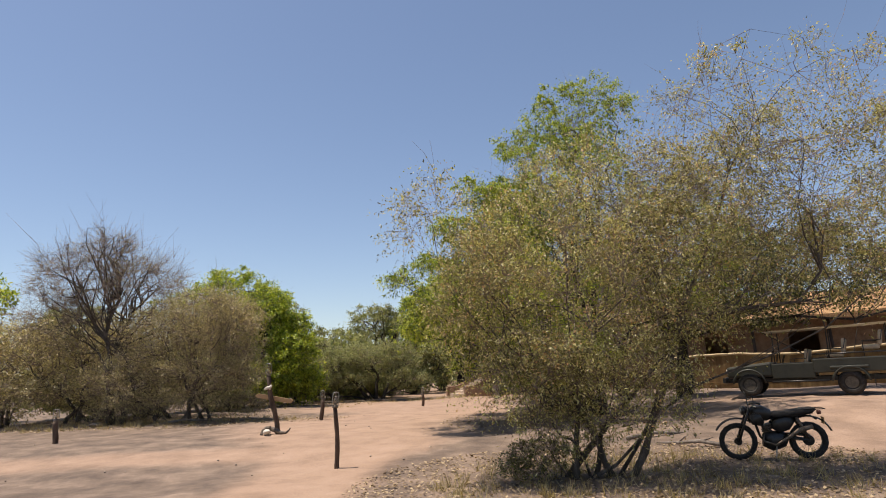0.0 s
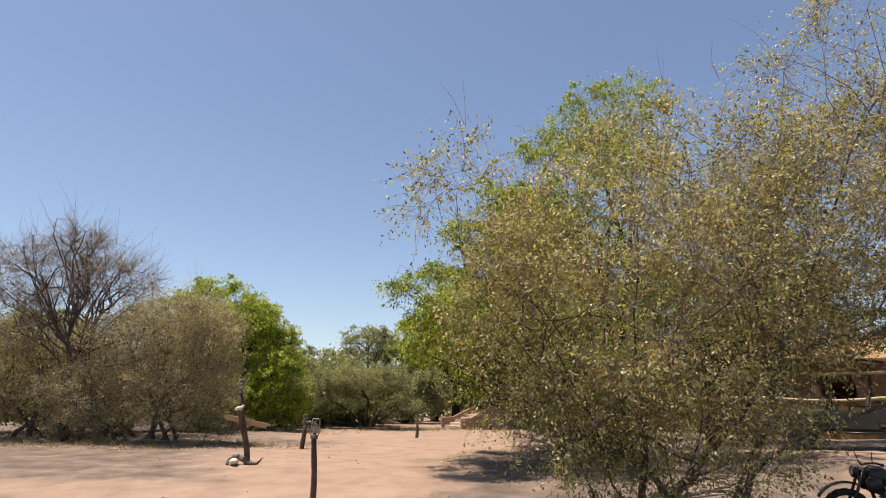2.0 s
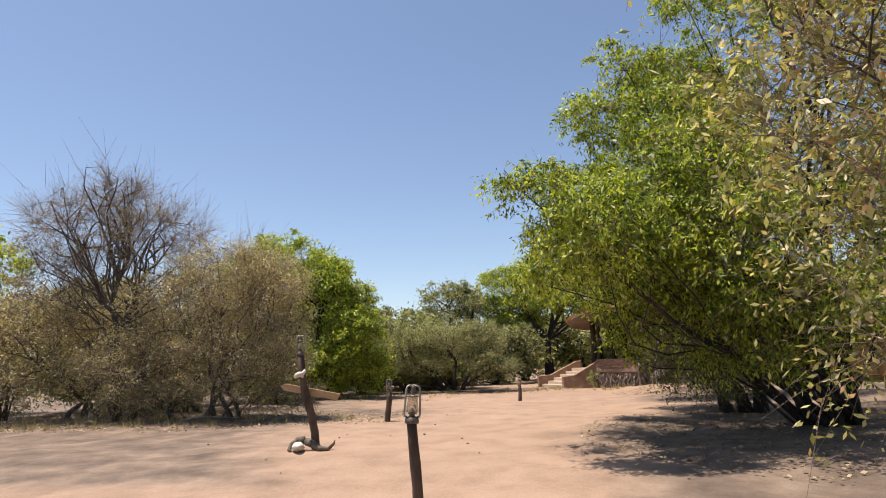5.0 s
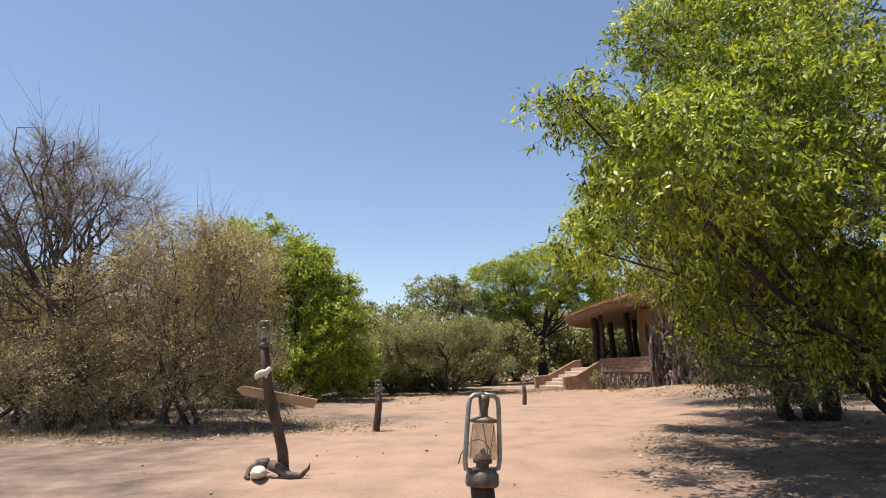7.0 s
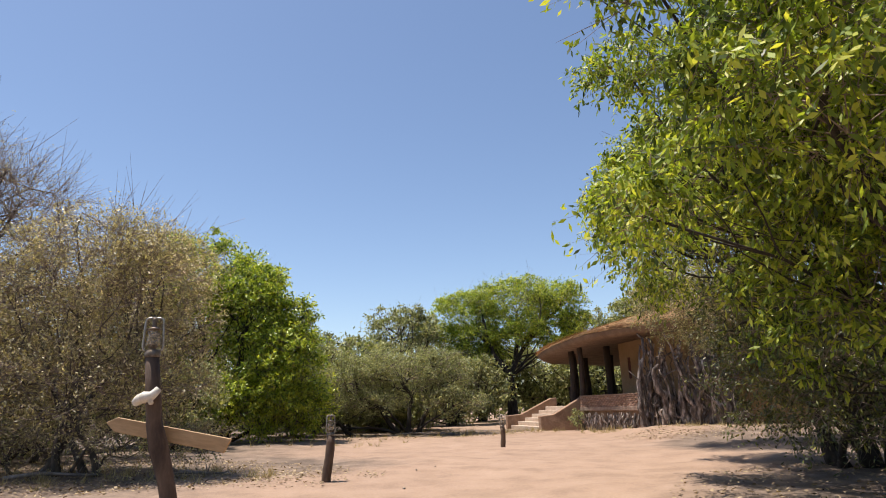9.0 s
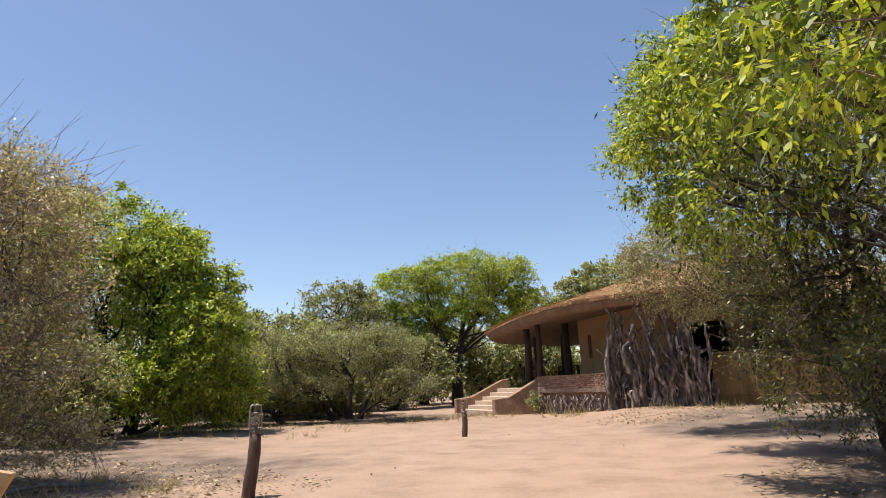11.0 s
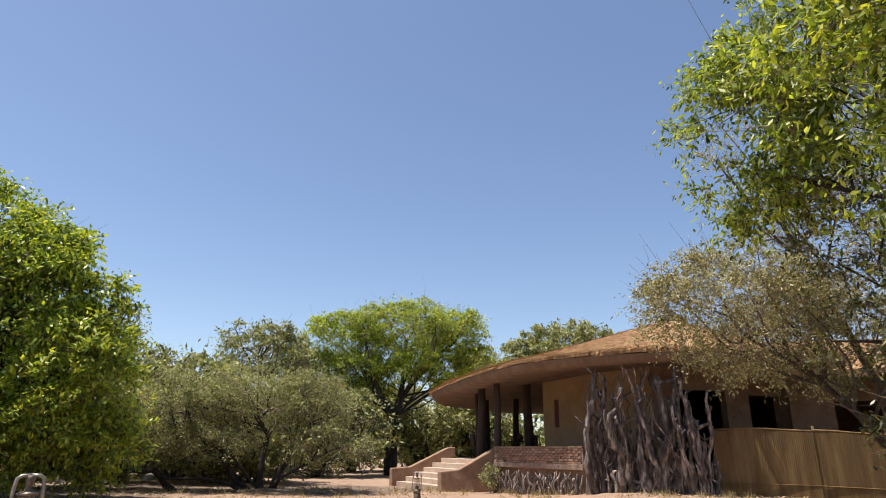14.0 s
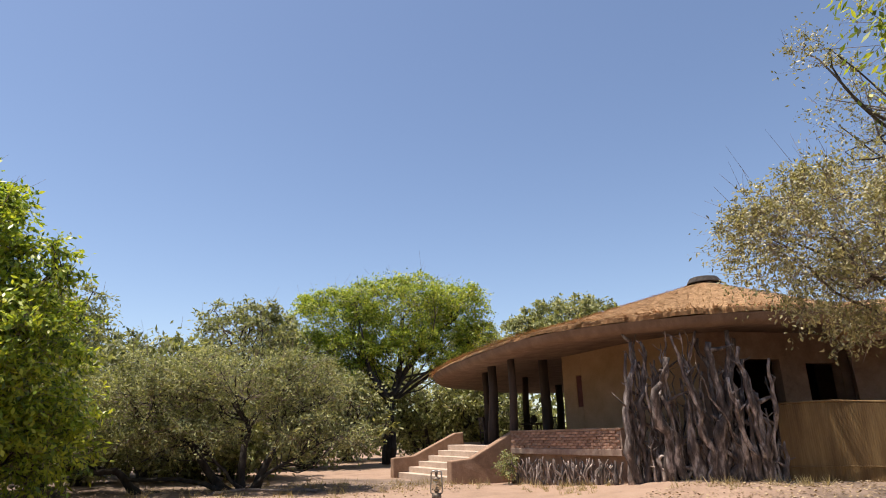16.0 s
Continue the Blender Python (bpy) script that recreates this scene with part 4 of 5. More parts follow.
def pole_fence():
    fence = thing("pole_fence", "tall screen of crooked weathered driftwood poles", "fence", HOUSE)
    rng = np.random.default_rng(21)
    P, Q = (3.86, 34.25), (6.98, 33.0)
    L = (Vector(Q) - Vector(P)).length
    for i in range(104):
        u = L * (i + rng.uniform(-0.5, 0.5)) / 103
        row = rng.uniform(-0.2, 0.2)
        x, y = along(P, Q, u, row)
        hmax = 3.55 if u < 2.4 else 3.15
        h = rng.choice([rng.uniform(0.6, 1.4), rng.uniform(1.5, 2.5), rng.uniform(2.4, hmax)], p=[0.28, 0.26, 0.46])
        if i in (0, 1):
            h = 3.1
        tilt = float(rng.normal(-0.03, 0.15))
        tilt = abs(tilt) * 0.6 if u < 0.7 else (-abs(tilt) * 0.6 if u > L - 0.5 else tilt)
        v, f = stick(rng, x, y, gz(x, y) - 0.08, h, (tilt, rng.normal(0, 0.06)), float(rng.choice([rng.uniform(0.016, 0.03), rng.uniform(0.04, 0.065), rng.uniform(0.065, 0.1)], p=[0.28, 0.44, 0.28])), int(rng.integers(1, 5)))
        part("pole", mesh_from("pole", v, f, M_DRIFT, True), M_DRIFT, fence)


def stick_skirting():
    sk = thing("stick_skirting", "short weathered sticks skirting the porch base", "fence", HOUSE)
    rng = np.random.default_rng(22)
    P, Q = (2.2, 38.6), (3.8, 34.4)
    for i in range(70):
        x, y = along(P, Q, 0.15 + 4.3 * i / 69, -0.09 + rng.uniform(-0.05, 0.03))
        z = gz(x, y)
        v, f = stick(rng, x, y, z - 0.06, (0.86 - z) * rng.uniform(0.7, 1.0), (rng.normal(0, 0.05), rng.normal(0, 0.06)), rng.uniform(0.02, 0.038), 0)
        part("stick", mesh_from("stick", v, f, M_DRIFT, True), M_DRIFT, sk)


def reed_fence():
    fence = thing("reed_fence", "golden-brown reed mat fence on wooden poles", "fence", HOUSE)
    rng = np.random.default_rng(23)
    line = [(7.02, 32.98), (9.1, 31.75), (11.6, 30.4), (14.2, 29.0), (16.9, 27.5), (19.6, 25.9), (22.5, 24.0)]
    for a, b in zip(line, line[1:]):
        L = (Vector(b) - Vector(a)).length
        n = int(L / 0.022)
        v, f = [], []
        for i in range(n + 1):
            u = L * i / n
            off = 0.004 * (i % 2) + 0.02 * math.sin(u * 1.6 + a[0])
            x, y = along(a, b, u, off)
            x2, y2 = along(a, b, u, off + 0.05)
            z0 = gz(x, y) - 0.03
            top = z0 + 1.66 + 0.05 * math.sin(u * 1.1 + a[0]) + rng.uniform(-0.015, 0.015)
            v += [(x, y, z0), (x, y, top), (x2, y2, top), (x2, y2, z0)]
        for i in range(n):
            for k in range(3):
                f.append((4 * i + k, 4 * i + 4 + k, 4 * i + 5 + k, 4 * i + 1 + k))
        part("reed_panel", mesh_from("reed_panel", v, f, M_REED), M_REED, fence)
        x, y = along(a, b, 0.03, 0.1)
        part("post", tube_mesh("post", [(x, y, gz(x, y) - 0.1), (x + 0.02, y, gz(x, y) + 0.9), (x, y + 0.01, gz(x, y) + 1.78)], [0.05, 0.045, 0.04], M_POST), M_POST, fence)
        for h in (0.32,):
            pa, pb = along(a, b, 0, -0.015), along(a, b, L, -0.015)
            part("rail", tube_mesh("rail", [(*pa, gz(*pa) + h), (*along(a, b, L / 2, -0.02), gz(*along(a, b, L / 2)) + h), (*pb, gz(*pb) + h)], [0.012] * 3, M_REED, 5), M_REED, fence)
        pa, pb = along(a, b, 0, 0.02), along(a, b, L, 0.02)
        pts = [(*along(a, b, L * k / 6, 0.02), gz(*along(a, b, L * k / 6)) + 1.66 + 0.05 * math.sin(L * k / 6 * 1.1 + a[0])) for k in range(7)]
        roll, mat = (1.0, M_STRAW) if a[0] > 10 else (0.4, M_REED)
        part("top_rail", tube_mesh("top_rail", pts, [roll * k for k in (0.06, 0.075, 0.062, 0.08, 0.06, 0.075, 0.06)], mat, 7), mat, fence, "bound straw roll along the top")


pole_fence()
stick_skirting()
reed_fence()


# ---- lantern posts ----
def ring_bm(profile, seg=16):
    """Turned shape from (radius, height) pairs."""
    bm = bmesh.new()
    rows = [[bm.verts.new((r * math.cos(2 * math.pi * i / seg), r * math.sin(2 * math.pi * i / seg), z)) for i in range(seg)] for r, z in profile]
    for a, b in zip(rows, rows[1:]):
        for i in range(seg):
            f = bm.faces.new((a[i], a[(i + 1) % seg], b[(i + 1) % seg], b[i]))
            f.smooth = True
    bm.faces.new(rows[0][::-1])
    bm.faces.new(rows[-1])
    return bm


def lantern(at, turn, lean=0.0):
    lan = thing("hurricane_lantern", "old rusty hurricane lantern with a sooty glass chimney", "lantern", at, "lanterns along the path")
    part("tank", ring_bm([(0.066, 0.0), (0.07, 0.012), (0.068, 0.045), (0.05, 0.066), (0.028, 0.072), (0.026, 0.085), (0.04, 0.09), (0.04, 0.105)]), M_RUST, lan, "dented fuel tank")
    part("glass", ring_bm([(0.058, 0.106), (0.063, 0.118), (0.06, 0.15), (0.053, 0.2), (0.046, 0.25)]), M_SMOKED, lan, "dusty clear glass chimney")
    part("burner", ring_bm([(0.032, 0.09), (0.034, 0.118), (0.014, 0.13), (0.008, 0.145)]), M_RUST, lan)
    part("cap", ring_bm([(0.056, 0.25), (0.058, 0.262), (0.03, 0.272), (0.019, 0.276), (0.018, 0.3), (0.024, 0.335), (0.024, 0.362)]), M_RUST, lan, "vented metal cap")
    for sgn in (-1, 1):
        pts = [(sgn * 0.055, 0, 0.06), (sgn * 0.08, 0, 0.068), (sgn * 0.086, 0, 0.1), (sgn * 0.076, 0, 0.31), (sgn * 0.07, 0, 0.345), (sgn * 0.05, 0, 0.36), (0, 0, 0.362)]
        part("side_tube", tube_mesh("side_tube", pts, [0.0105] * 7, M_STEEL, 8), M_STEEL, lan)
    part("handle", tube_mesh("handle", [(0.08 * math.cos(a), 0.06 - 0.02 * math.sin(a), 0.2 + 0.1 * math.sin(a * 1.0) - 0.12) for a in np.linspace(0, math.pi, 9)], [0.0025] * 9, M_RUST, 5), M_RUST, lan, "loose wire handle")
    for k in range(3):
        a = 2 * math.pi * k / 3 + 0.5
        part("guard_wire", tube_mesh("guard_wire", [(0.05 * math.cos(a + t * 0.5), 0.05 * math.sin(a + t * 0.5), 0.11 + 0.13 * t) for t in np.linspace(0, 1, 6)], [0.002] * 6, M_RUST, 4), M_RUST, lan)
    lan.rotation_euler = (0, radians(lean), radians(turn))
    return lan


def post_pts(x, y, top, rng, lean=(0, 0)):
    z0 = gz(x, y) - 0.15
    t = np.linspace(0, 1, 9)
    ph = rng.uniform(0, 6, 2)
    return [(x + lean[0] * k + 0.018 * math.sin(5 * k + ph[0]), y + lean[1] * k + 0.014 * math.sin(4 * k + ph[1]), z0 + (top - z0) * k) for k in t]


def lantern_posts():
    rng = np.random.default_rng(31)
    for x, y, top, r, ln, turn in ((-1.65, 10.0, 1.315, 0.046, (0.0, 0), 38), (-4.97, 21.715, 1.13, 0.08, (0.05, 0), 40), (-1.68, 29.7, 0.92, 0.075, (-0.02, 0), -20), (-11.85, 16.1, 1.02, 0.08, (0.02, 0), 30)):
        pts = post_pts(x, y, top - 0.36, rng, ln)
        p = thing("lantern_post", "rough dark wooden post carrying a lantern", "post", (0, 0, 0), "lantern posts along the path")
        part("trunk", tube_mesh("trunk", pts, [r * (1.08 - 0.02 * i + 0.05 * math.sin(i * 2.3)) for i in range(9)], M_POST, 12), M_POST, p)
        e = pts[-1]
        lan = lantern((e[0], e[1], e[2] - 0.002), turn, 5 if y < 12 else 0)
        lan.scale = (0.85,) * 3 if y < 12 else (1, 1, 1)


lantern_posts()


def signpost():
    rng = np.random.default_rng(32)
    sp = thing("signpost", "crooked wooden signpost with one blank arrow plank", "sign", (-0.05, -0.02, 0.05))
    z0 = gz(-4.82, 16.1) - 0.25
    pts = [(-4.8, 16.1, z0), (-4.83, 16.1, 0.25), (-4.9, 16.08, 0.6), (-4.98, 16.05, 0.9), (-5.02, 16.02, 1.1), (-5.04, 16.0, 1.35), (-5.07, 15.98, 1.69)]
    part("trunk", tube_mesh("trunk", pts, [0.085, 0.075, 0.072, 0.085, 0.07, 0.066, 0.062], M_POST, 12), M_POST, sp)
    for x0, z0_, x1, z1_, y, tip in ((-5.54, 1.12, -4.36, 0.88, 16.14, True),):
        L = math.hypot(x1 - x0, z1_ - z0_)
        bm = bmesh.new()
        h = 0.065
        prof = [(0, 0), (0.1, h), (L, h), (L - 0.04, -h), (0.1, -h)] if tip else [(0, h), (L - 0.05, h), (L, -h * 0.2), (L - 0.03, -h), (0, -h)]
        A = [bm.verts.new((a, -0.014, b)) for a, b in prof]
        B = [bm.verts.new((a, 0.014, b)) for a, b in prof]
        bm.faces.new(A)
        bm.faces.new(B[::-1])
        for i in range(5):
            bm.faces.new((A[(i + 1) % 5], A[i], B[i], B[(i + 1) % 5]))
        bmesh.ops.recalc_face_normals(bm, faces=bm.faces[:])
        bmesh.ops.bevel(bm, geom=bm.edges[:], offset=0.004, segments=1, affect="EDGES")
        ob = part("arrow_board", bm, M_BOARD, sp, "pale sawn plank cut to an arrow" if tip else "")
        ob.matrix_basis = Matrix.Translation((x0, y, z0_)) @ Euler((0, math.atan2(z0_ - z1_, x1 - x0), 0)).to_matrix().to_4x4()
    lantern((-5.12, 15.96, 1.735), 25)
    # vertebra tied to the post
    bone = thing("vertebra_bone", "bleached vertebra tied to the signpost", "bone", (-5.1, 15.91, 1.38))
    v, f = tube([(-0.1, -0.02, -0.05), (-0.06, -0.04, -0.02), (0, -0.05, 0.0), (0.06, -0.04, 0.01), (0.11, -0.02, 0.07)], [0.035, 0.045, 0.05, 0.042, 0.03], 8)
    tube([(0.03, -0.04, 0.0), (0.07, -0.06, -0.06)], [0.03, 0.02], 6, v, f)
    part("bone", mesh_from("bone", v, f, M_BONE, True), M_BONE, bone)
    # buffalo skull at the foot
    sk = thing("buffalo_skull", "bleached buffalo skull with curved horns lying at the signpost foot", "skull", (-5.0, 15.85, gz(-5.0, 15.85)))
    bm = bmesh.new()
    bmesh.ops.create_uvsphere(bm, u_segments=18, v_segments=12, radius=1)
    for w in bm.verts:
        t = w.co.x
        taper = 0.62 + 0.38 * t
        w.co = Vector((t * 0.24, w.co.y * 0.13 * taper, 0.11 + w.co.z * 0.1 * taper - 0.03 * (1 - t)))
        for ey in (-1, 1):
            d = (w.co - Vector((0.07, ey * 0.1, 0.14))).length
            if d < 0.055:
                w.co.y -= ey * 0.045 * (1 - d / 0.055)
    bm.transform(Matrix.Translation((-0.06, -0.12, 0.0)) @ Euler((0, 0.25, 2.0)).to_matrix().to_4x4() @ Matrix.Scale(1.25, 4))
    part("cranium", bm, M_BONE, sk)
    for pts in ([(0.02, 0.1, 0.16), (0.16, 0.02, 0.12), (0.34, -0.05, 0.05), (0.5, -0.08, 0.05), (0.6, -0.08, 0.14), (0.62, -0.08, 0.2)], [(-0.05, 0.14, 0.18), (-0.18, 0.14, 0.18), (-0.27, 0.06, 0.1), (-0.28, -0.02, 0.03), (-0.22, -0.08, 0.02)]):
        part("horn", tube_mesh("horn", pts, [0.075, 0.065, 0.05, 0.036, 0.022, 0.008][:len(pts)], M_HORN, 10), M_HORN, sk)


signpost()


# ---- motorbike ----
def wheel_parts(parent, at, R, tyre_r, rim_mat, axis_turn, spokes=0, hub=0.05, width=0.0, treads=0):
    bm = bmesh.new()
    seg, sec = 36, 10
    rows = []
    for i in range(seg):
        a = 2 * math.pi * i / seg
        rr = []
        for j in range(sec):
            b = 2 * math.pi * j / sec
            rad = (R - tyre_r) + tyre_r * math.cos(b) + (0.006 if treads and i % 2 and math.cos(b) > 0.4 else 0)
            rr.append(bm.verts.new((rad * math.cos(a), (tyre_r + width) * math.sin(b), rad * math.sin(a))))
        rows.append(rr)
    for i in range(seg):
        for j in range(sec):
            bm.faces.new((rows[i][j], rows[(i + 1) % seg][j], rows[(i + 1) % seg][(j + 1) % sec], rows[i][(j + 1) % sec]))
    m = Matrix.Translation(at) @ Euler((0, 0, axis_turn)).to_matrix().to_4x4()
    w = part("wheel", bm, M_RUBBER, parent, "dusty black tyre")
    w.matrix_basis = m
    ri = R - tyre_r * 1.9
    if spokes:
        v, f = tube([(ri * math.cos(a), 0, ri * math.sin(a)) for a in np.linspace(0, 2 * math.pi, 33)], [0.014] * 33, 6)
        part("rim", mesh_from("rim", v, f, rim_mat, True), rim_mat, w)
        for k in range(spokes):
            a = 2 * math.pi * k / spokes
            part("spoke", tube_mesh("spoke", [(0, 0.03 * (-1) ** k, 0), (ri * math.cos(a), 0, ri * math.sin(a))], [0.003, 0.003], M_STEEL, 4), M_STEEL, w)
    else:
        rb = ring_bm([(ri * 0.3, -0.02), (ri * 0.45, 0.03), (ri * 0.7, 0.0), (ri * 1.05, 0.05), (ri * 1.08, 0.09)], 24)
        rb.transform(Euler((radians(90), 0, 0)).to_matrix().to_4x4() @ Matrix.Translation((0, 0, 0.0)))
        part("rim", rb, rim_mat, w)
    hb = ring_bm([(hub, -0.045), (hub * 1.15, 0), (hub, 0.045)], 14)
    hb.transform(Euler((radians(90), 0, 0)).to_matrix().to_4x4())
    part("hub", hb, M_BLACK, w)
    return w


def shaped(name, pts, radii, mat, parent, flat=1.0, sides=10, label=""):
    """A rounded body along pts, flattened sideways."""
    v, f = tube(pts, radii, sides)
    cy = pts[0][1]
    v = [(x, cy + (y - cy) * flat, z) for x, y, z in v]
    return part(name, mesh_from(name, v, f, mat, True), mat, parent, label)


def motorbike():
    x0, y0, x1, y1 = 5.97, 9.2, 7.12, 9.0
    L = math.hypot(x1 - x0, y1 - y0)
    bike = thing("motorbike", "black trail motorbike leaning on its side stand", "motorbike", (x0, y0, gz(x0, y0)))
    R = 0.325
    wheel_parts(bike, (0, 0, R), R, 0.042, M_RIM, 0, 18, 0.06, 0.0, 1)
    wheel_parts(bike, (L, 0, R - 0.005), R - 0.005, 0.052, M_RIM, 0, 18, 0.085, 0.0, 1)
    for sgn in (-1, 1):
        part("fork_leg", tube_mesh("fork_leg", [(0, sgn * 0.08, R), (0.13, sgn * 0.08, 0.66), (0.23, sgn * 0.08, 0.93)], [0.024, 0.02, 0.018], M_BLACK), M_BLACK, bike)
        part("swing_arm", tube_mesh("swing_arm", [(L, sgn * 0.09, R), (L - 0.3, sgn * 0.1, 0.38), (L - 0.52, sgn * 0.08, 0.42)], [0.018, 0.022, 0.022], M_BLACK), M_BLACK, bike)
        part("shock", tube_mesh("shock", [(L - 0.04, sgn * 0.11, R + 0.08), (L - 0.18, sgn * 0.1, 0.74)], [0.03, 0.026], M_RUST), M_RUST, bike)
        part("handlebar", tube_mesh("handlebar", [(0.24, 0, 0.96), (0.25, sgn * 0.12, 1.0), (0.29, sgn * 0.28, 1.03), (0.35, sgn * 0.38, 1.02)], [0.013, 0.013, 0.013, 0.018], M_BLACK), M_BLACK, bike)
        part("mirror_stem", tube_mesh("mirror_stem", [(0.28, sgn * 0.24, 1.03), (0.26, sgn * 0.3, 1.17)], [0.006, 0.006], M_BLACK, 5), M_BLACK, bike)
        part("indicator", tube_mesh("indicator", [(L + 0.1, sgn * 0.06, 0.72), (L + 0.12, sgn * 0.15, 0.72)], [0.012, 0.026], M_BLACK, 8), M_BLACK, bike)
    part("frame", tube_mesh("frame", [(0.22, 0, 0.9), (0.3, 0, 0.72), (0.38, 0, 0.4), (0.5, 0, 0.27), (0.75, 0, 0.3)], [0.025, 0.024, 0.022, 0.022, 0.02], M_BLACK), M_BLACK, bike)
    part("subframe", tube_mesh("subframe", [(0.6, 0, 0.68), (0.85, 0, 0.72), (L + 0.12, 0, 0.8)], [0.03, 0.024, 0.02], M_BLACK), M_BLACK, bike)
    shaped("fuel_tank", [(0.24, 0, 0.86), (0.3, 0, 0.85), (0.42, 0, 0.82), (0.55, 0, 0.78), (0.62, 0, 0.74)], [0.04, 0.12, 0.14, 0.11, 0.04], M_BLACK, bike, 0.85, 14)
    shaped("seat", [(0.55, 0, 0.79), (0.65, 0, 0.78), (0.85, 0, 0.79), (1.05, 0, 0.82), (L + 0.1, 0, 0.85), (L + 0.17, 0, 0.86)], [0.03, 0.065, 0.06, 0.062, 0.055, 0.02], M_RUBBER, bike, 1.9, 12, "long worn black seat")
    shaped("engine", [(0.42, 0, 0.36), (0.5, 0, 0.36), (0.66, 0, 0.36), (0.76, 0, 0.36)], [0.09, 0.14, 0.14, 0.08], M_BLACK, bike, 0.9, 12)
    for k in range(5):
        part("cooling_fin", box_bm((0.15, 0.17, 0.012), Matrix.Translation((0.5, 0, 0.5 + 0.028 * k)) @ Euler((0, -0.25, 0)).to_matrix().to_4x4(), 0.003), M_RUST, bike)
    shaped("exhaust", [(0.42, -0.1, 0.46), (0.4, -0.11, 0.34), (0.6, -0.13, 0.27), (0.85, -0.14, 0.42), (1.0, -0.14, 0.52), (1.22, -0.14, 0.58)], [0.018, 0.02, 0.02, 0.03, 0.045, 0.04], M_RUST, bike)
    for sgn in (-1, 1):
        shaped("side_cover", [(0.58, sgn * 0.09, 0.6), (0.68, sgn * 0.1, 0.6), (0.82, sgn * 0.1, 0.64), (0.94, sgn * 0.09, 0.7)], [0.06, 0.13, 0.12, 0.04], M_BLACK, bike, 0.3)
        shaped("tank_shroud", [(0.24, sgn * 0.12, 0.8), (0.32, sgn * 0.13, 0.72), (0.42, sgn * 0.12, 0.64)], [0.05, 0.12, 0.05], M_BLACK, bike, 0.3)
    shaped("crankcase", [(0.42, 0, 0.33), (0.55, 0, 0.31), (0.72, 0, 0.36), (0.82, 0, 0.42)], [0.1, 0.17, 0.16, 0.08], M_BLACK, bike, 0.8, 12)
    part("chain_guard", tube_mesh("chain_guard", [(0.78, -0.08, 0.46), (L, -0.08, 0.42)], [0.02, 0.03], M_BLACK, 6), M_BLACK, bike)
    # mudguards
    for cx, cz, rr, a0, a1, lab in ((0, R, R + 0.1, 50, 150, "front mudguard"), (L, R, R + 0.11, 20, 130, "")):
        bm = bmesh.new()
        rows = []
        for a in np.linspace(radians(a0), radians(a1), 12):
            rows.append([bm.verts.new((cx + (rr - 0.02 * abs(w)) * math.cos(a), 0.06 * w, cz + (rr - 0.025 * abs(w)) * math.sin(a))) for w in (-1, -0.5, 0, 0.5, 1)])
        for p, q in zip(rows, rows[1:]):
            for j in range(4):
                bm.faces.new((p[j], q[j], q[j + 1], p[j + 1]))
        bmesh.ops.solidify(bm, geom=bm.faces[:], thickness=0.006)
        part("mudguard", bm, M_BLACK, bike)
    shaped("headlamp", [(0.1, 0, 0.87), (0.13, 0, 0.87), (0.2, 0, 0.88)], [0.07, 0.085, 0.05], M_BLACK, bike, 1.0, 14)
    lens = ring_bm([(0.06, 0), (0.05, 0.012), (0.02, 0.018)], 14)
    lens.transform(Matrix.Translation((0.1, 0, 0.87)) @ Euler((0, radians(-90), 0)).to_matrix().to_4x4())
    part("headlamp_glass", lens, M_STEEL, bike)
    shaped("tail_lamp", [(L + 0.2, 0, 0.8), (L + 0.25, 0, 0.8)], [0.04, 0.035], M_SHUTTER, bike, 1.2, 8, "red tail lamp")
    part("carrier", tube_mesh("carrier", [(L - 0.05, -0.1, 0.87), (L + 0.3, -0.1, 0.87), (L + 0.3, 0.1, 0.87), (L - 0.05, 0.1, 0.87)], [0.009] * 4, M_BLACK, 6), M_BLACK, bike)
    part("side_stand", tube_mesh("side_stand", [(0.62, -0.08, 0.3), (0.54, -0.24, 0.01)], [0.012, 0.01], M_STEEL, 6), M_STEEL, bike)
    part("number_plate", box_bm((0.006, 0.16, 0.12), Matrix.Translation((L + 0.27, 0, 0.66)), 0.002), M_BOARD, bike)
    bike.rotation_euler = (radians(4), 0, math.atan2(y1 - y0, x1 - x0))


motorbike()


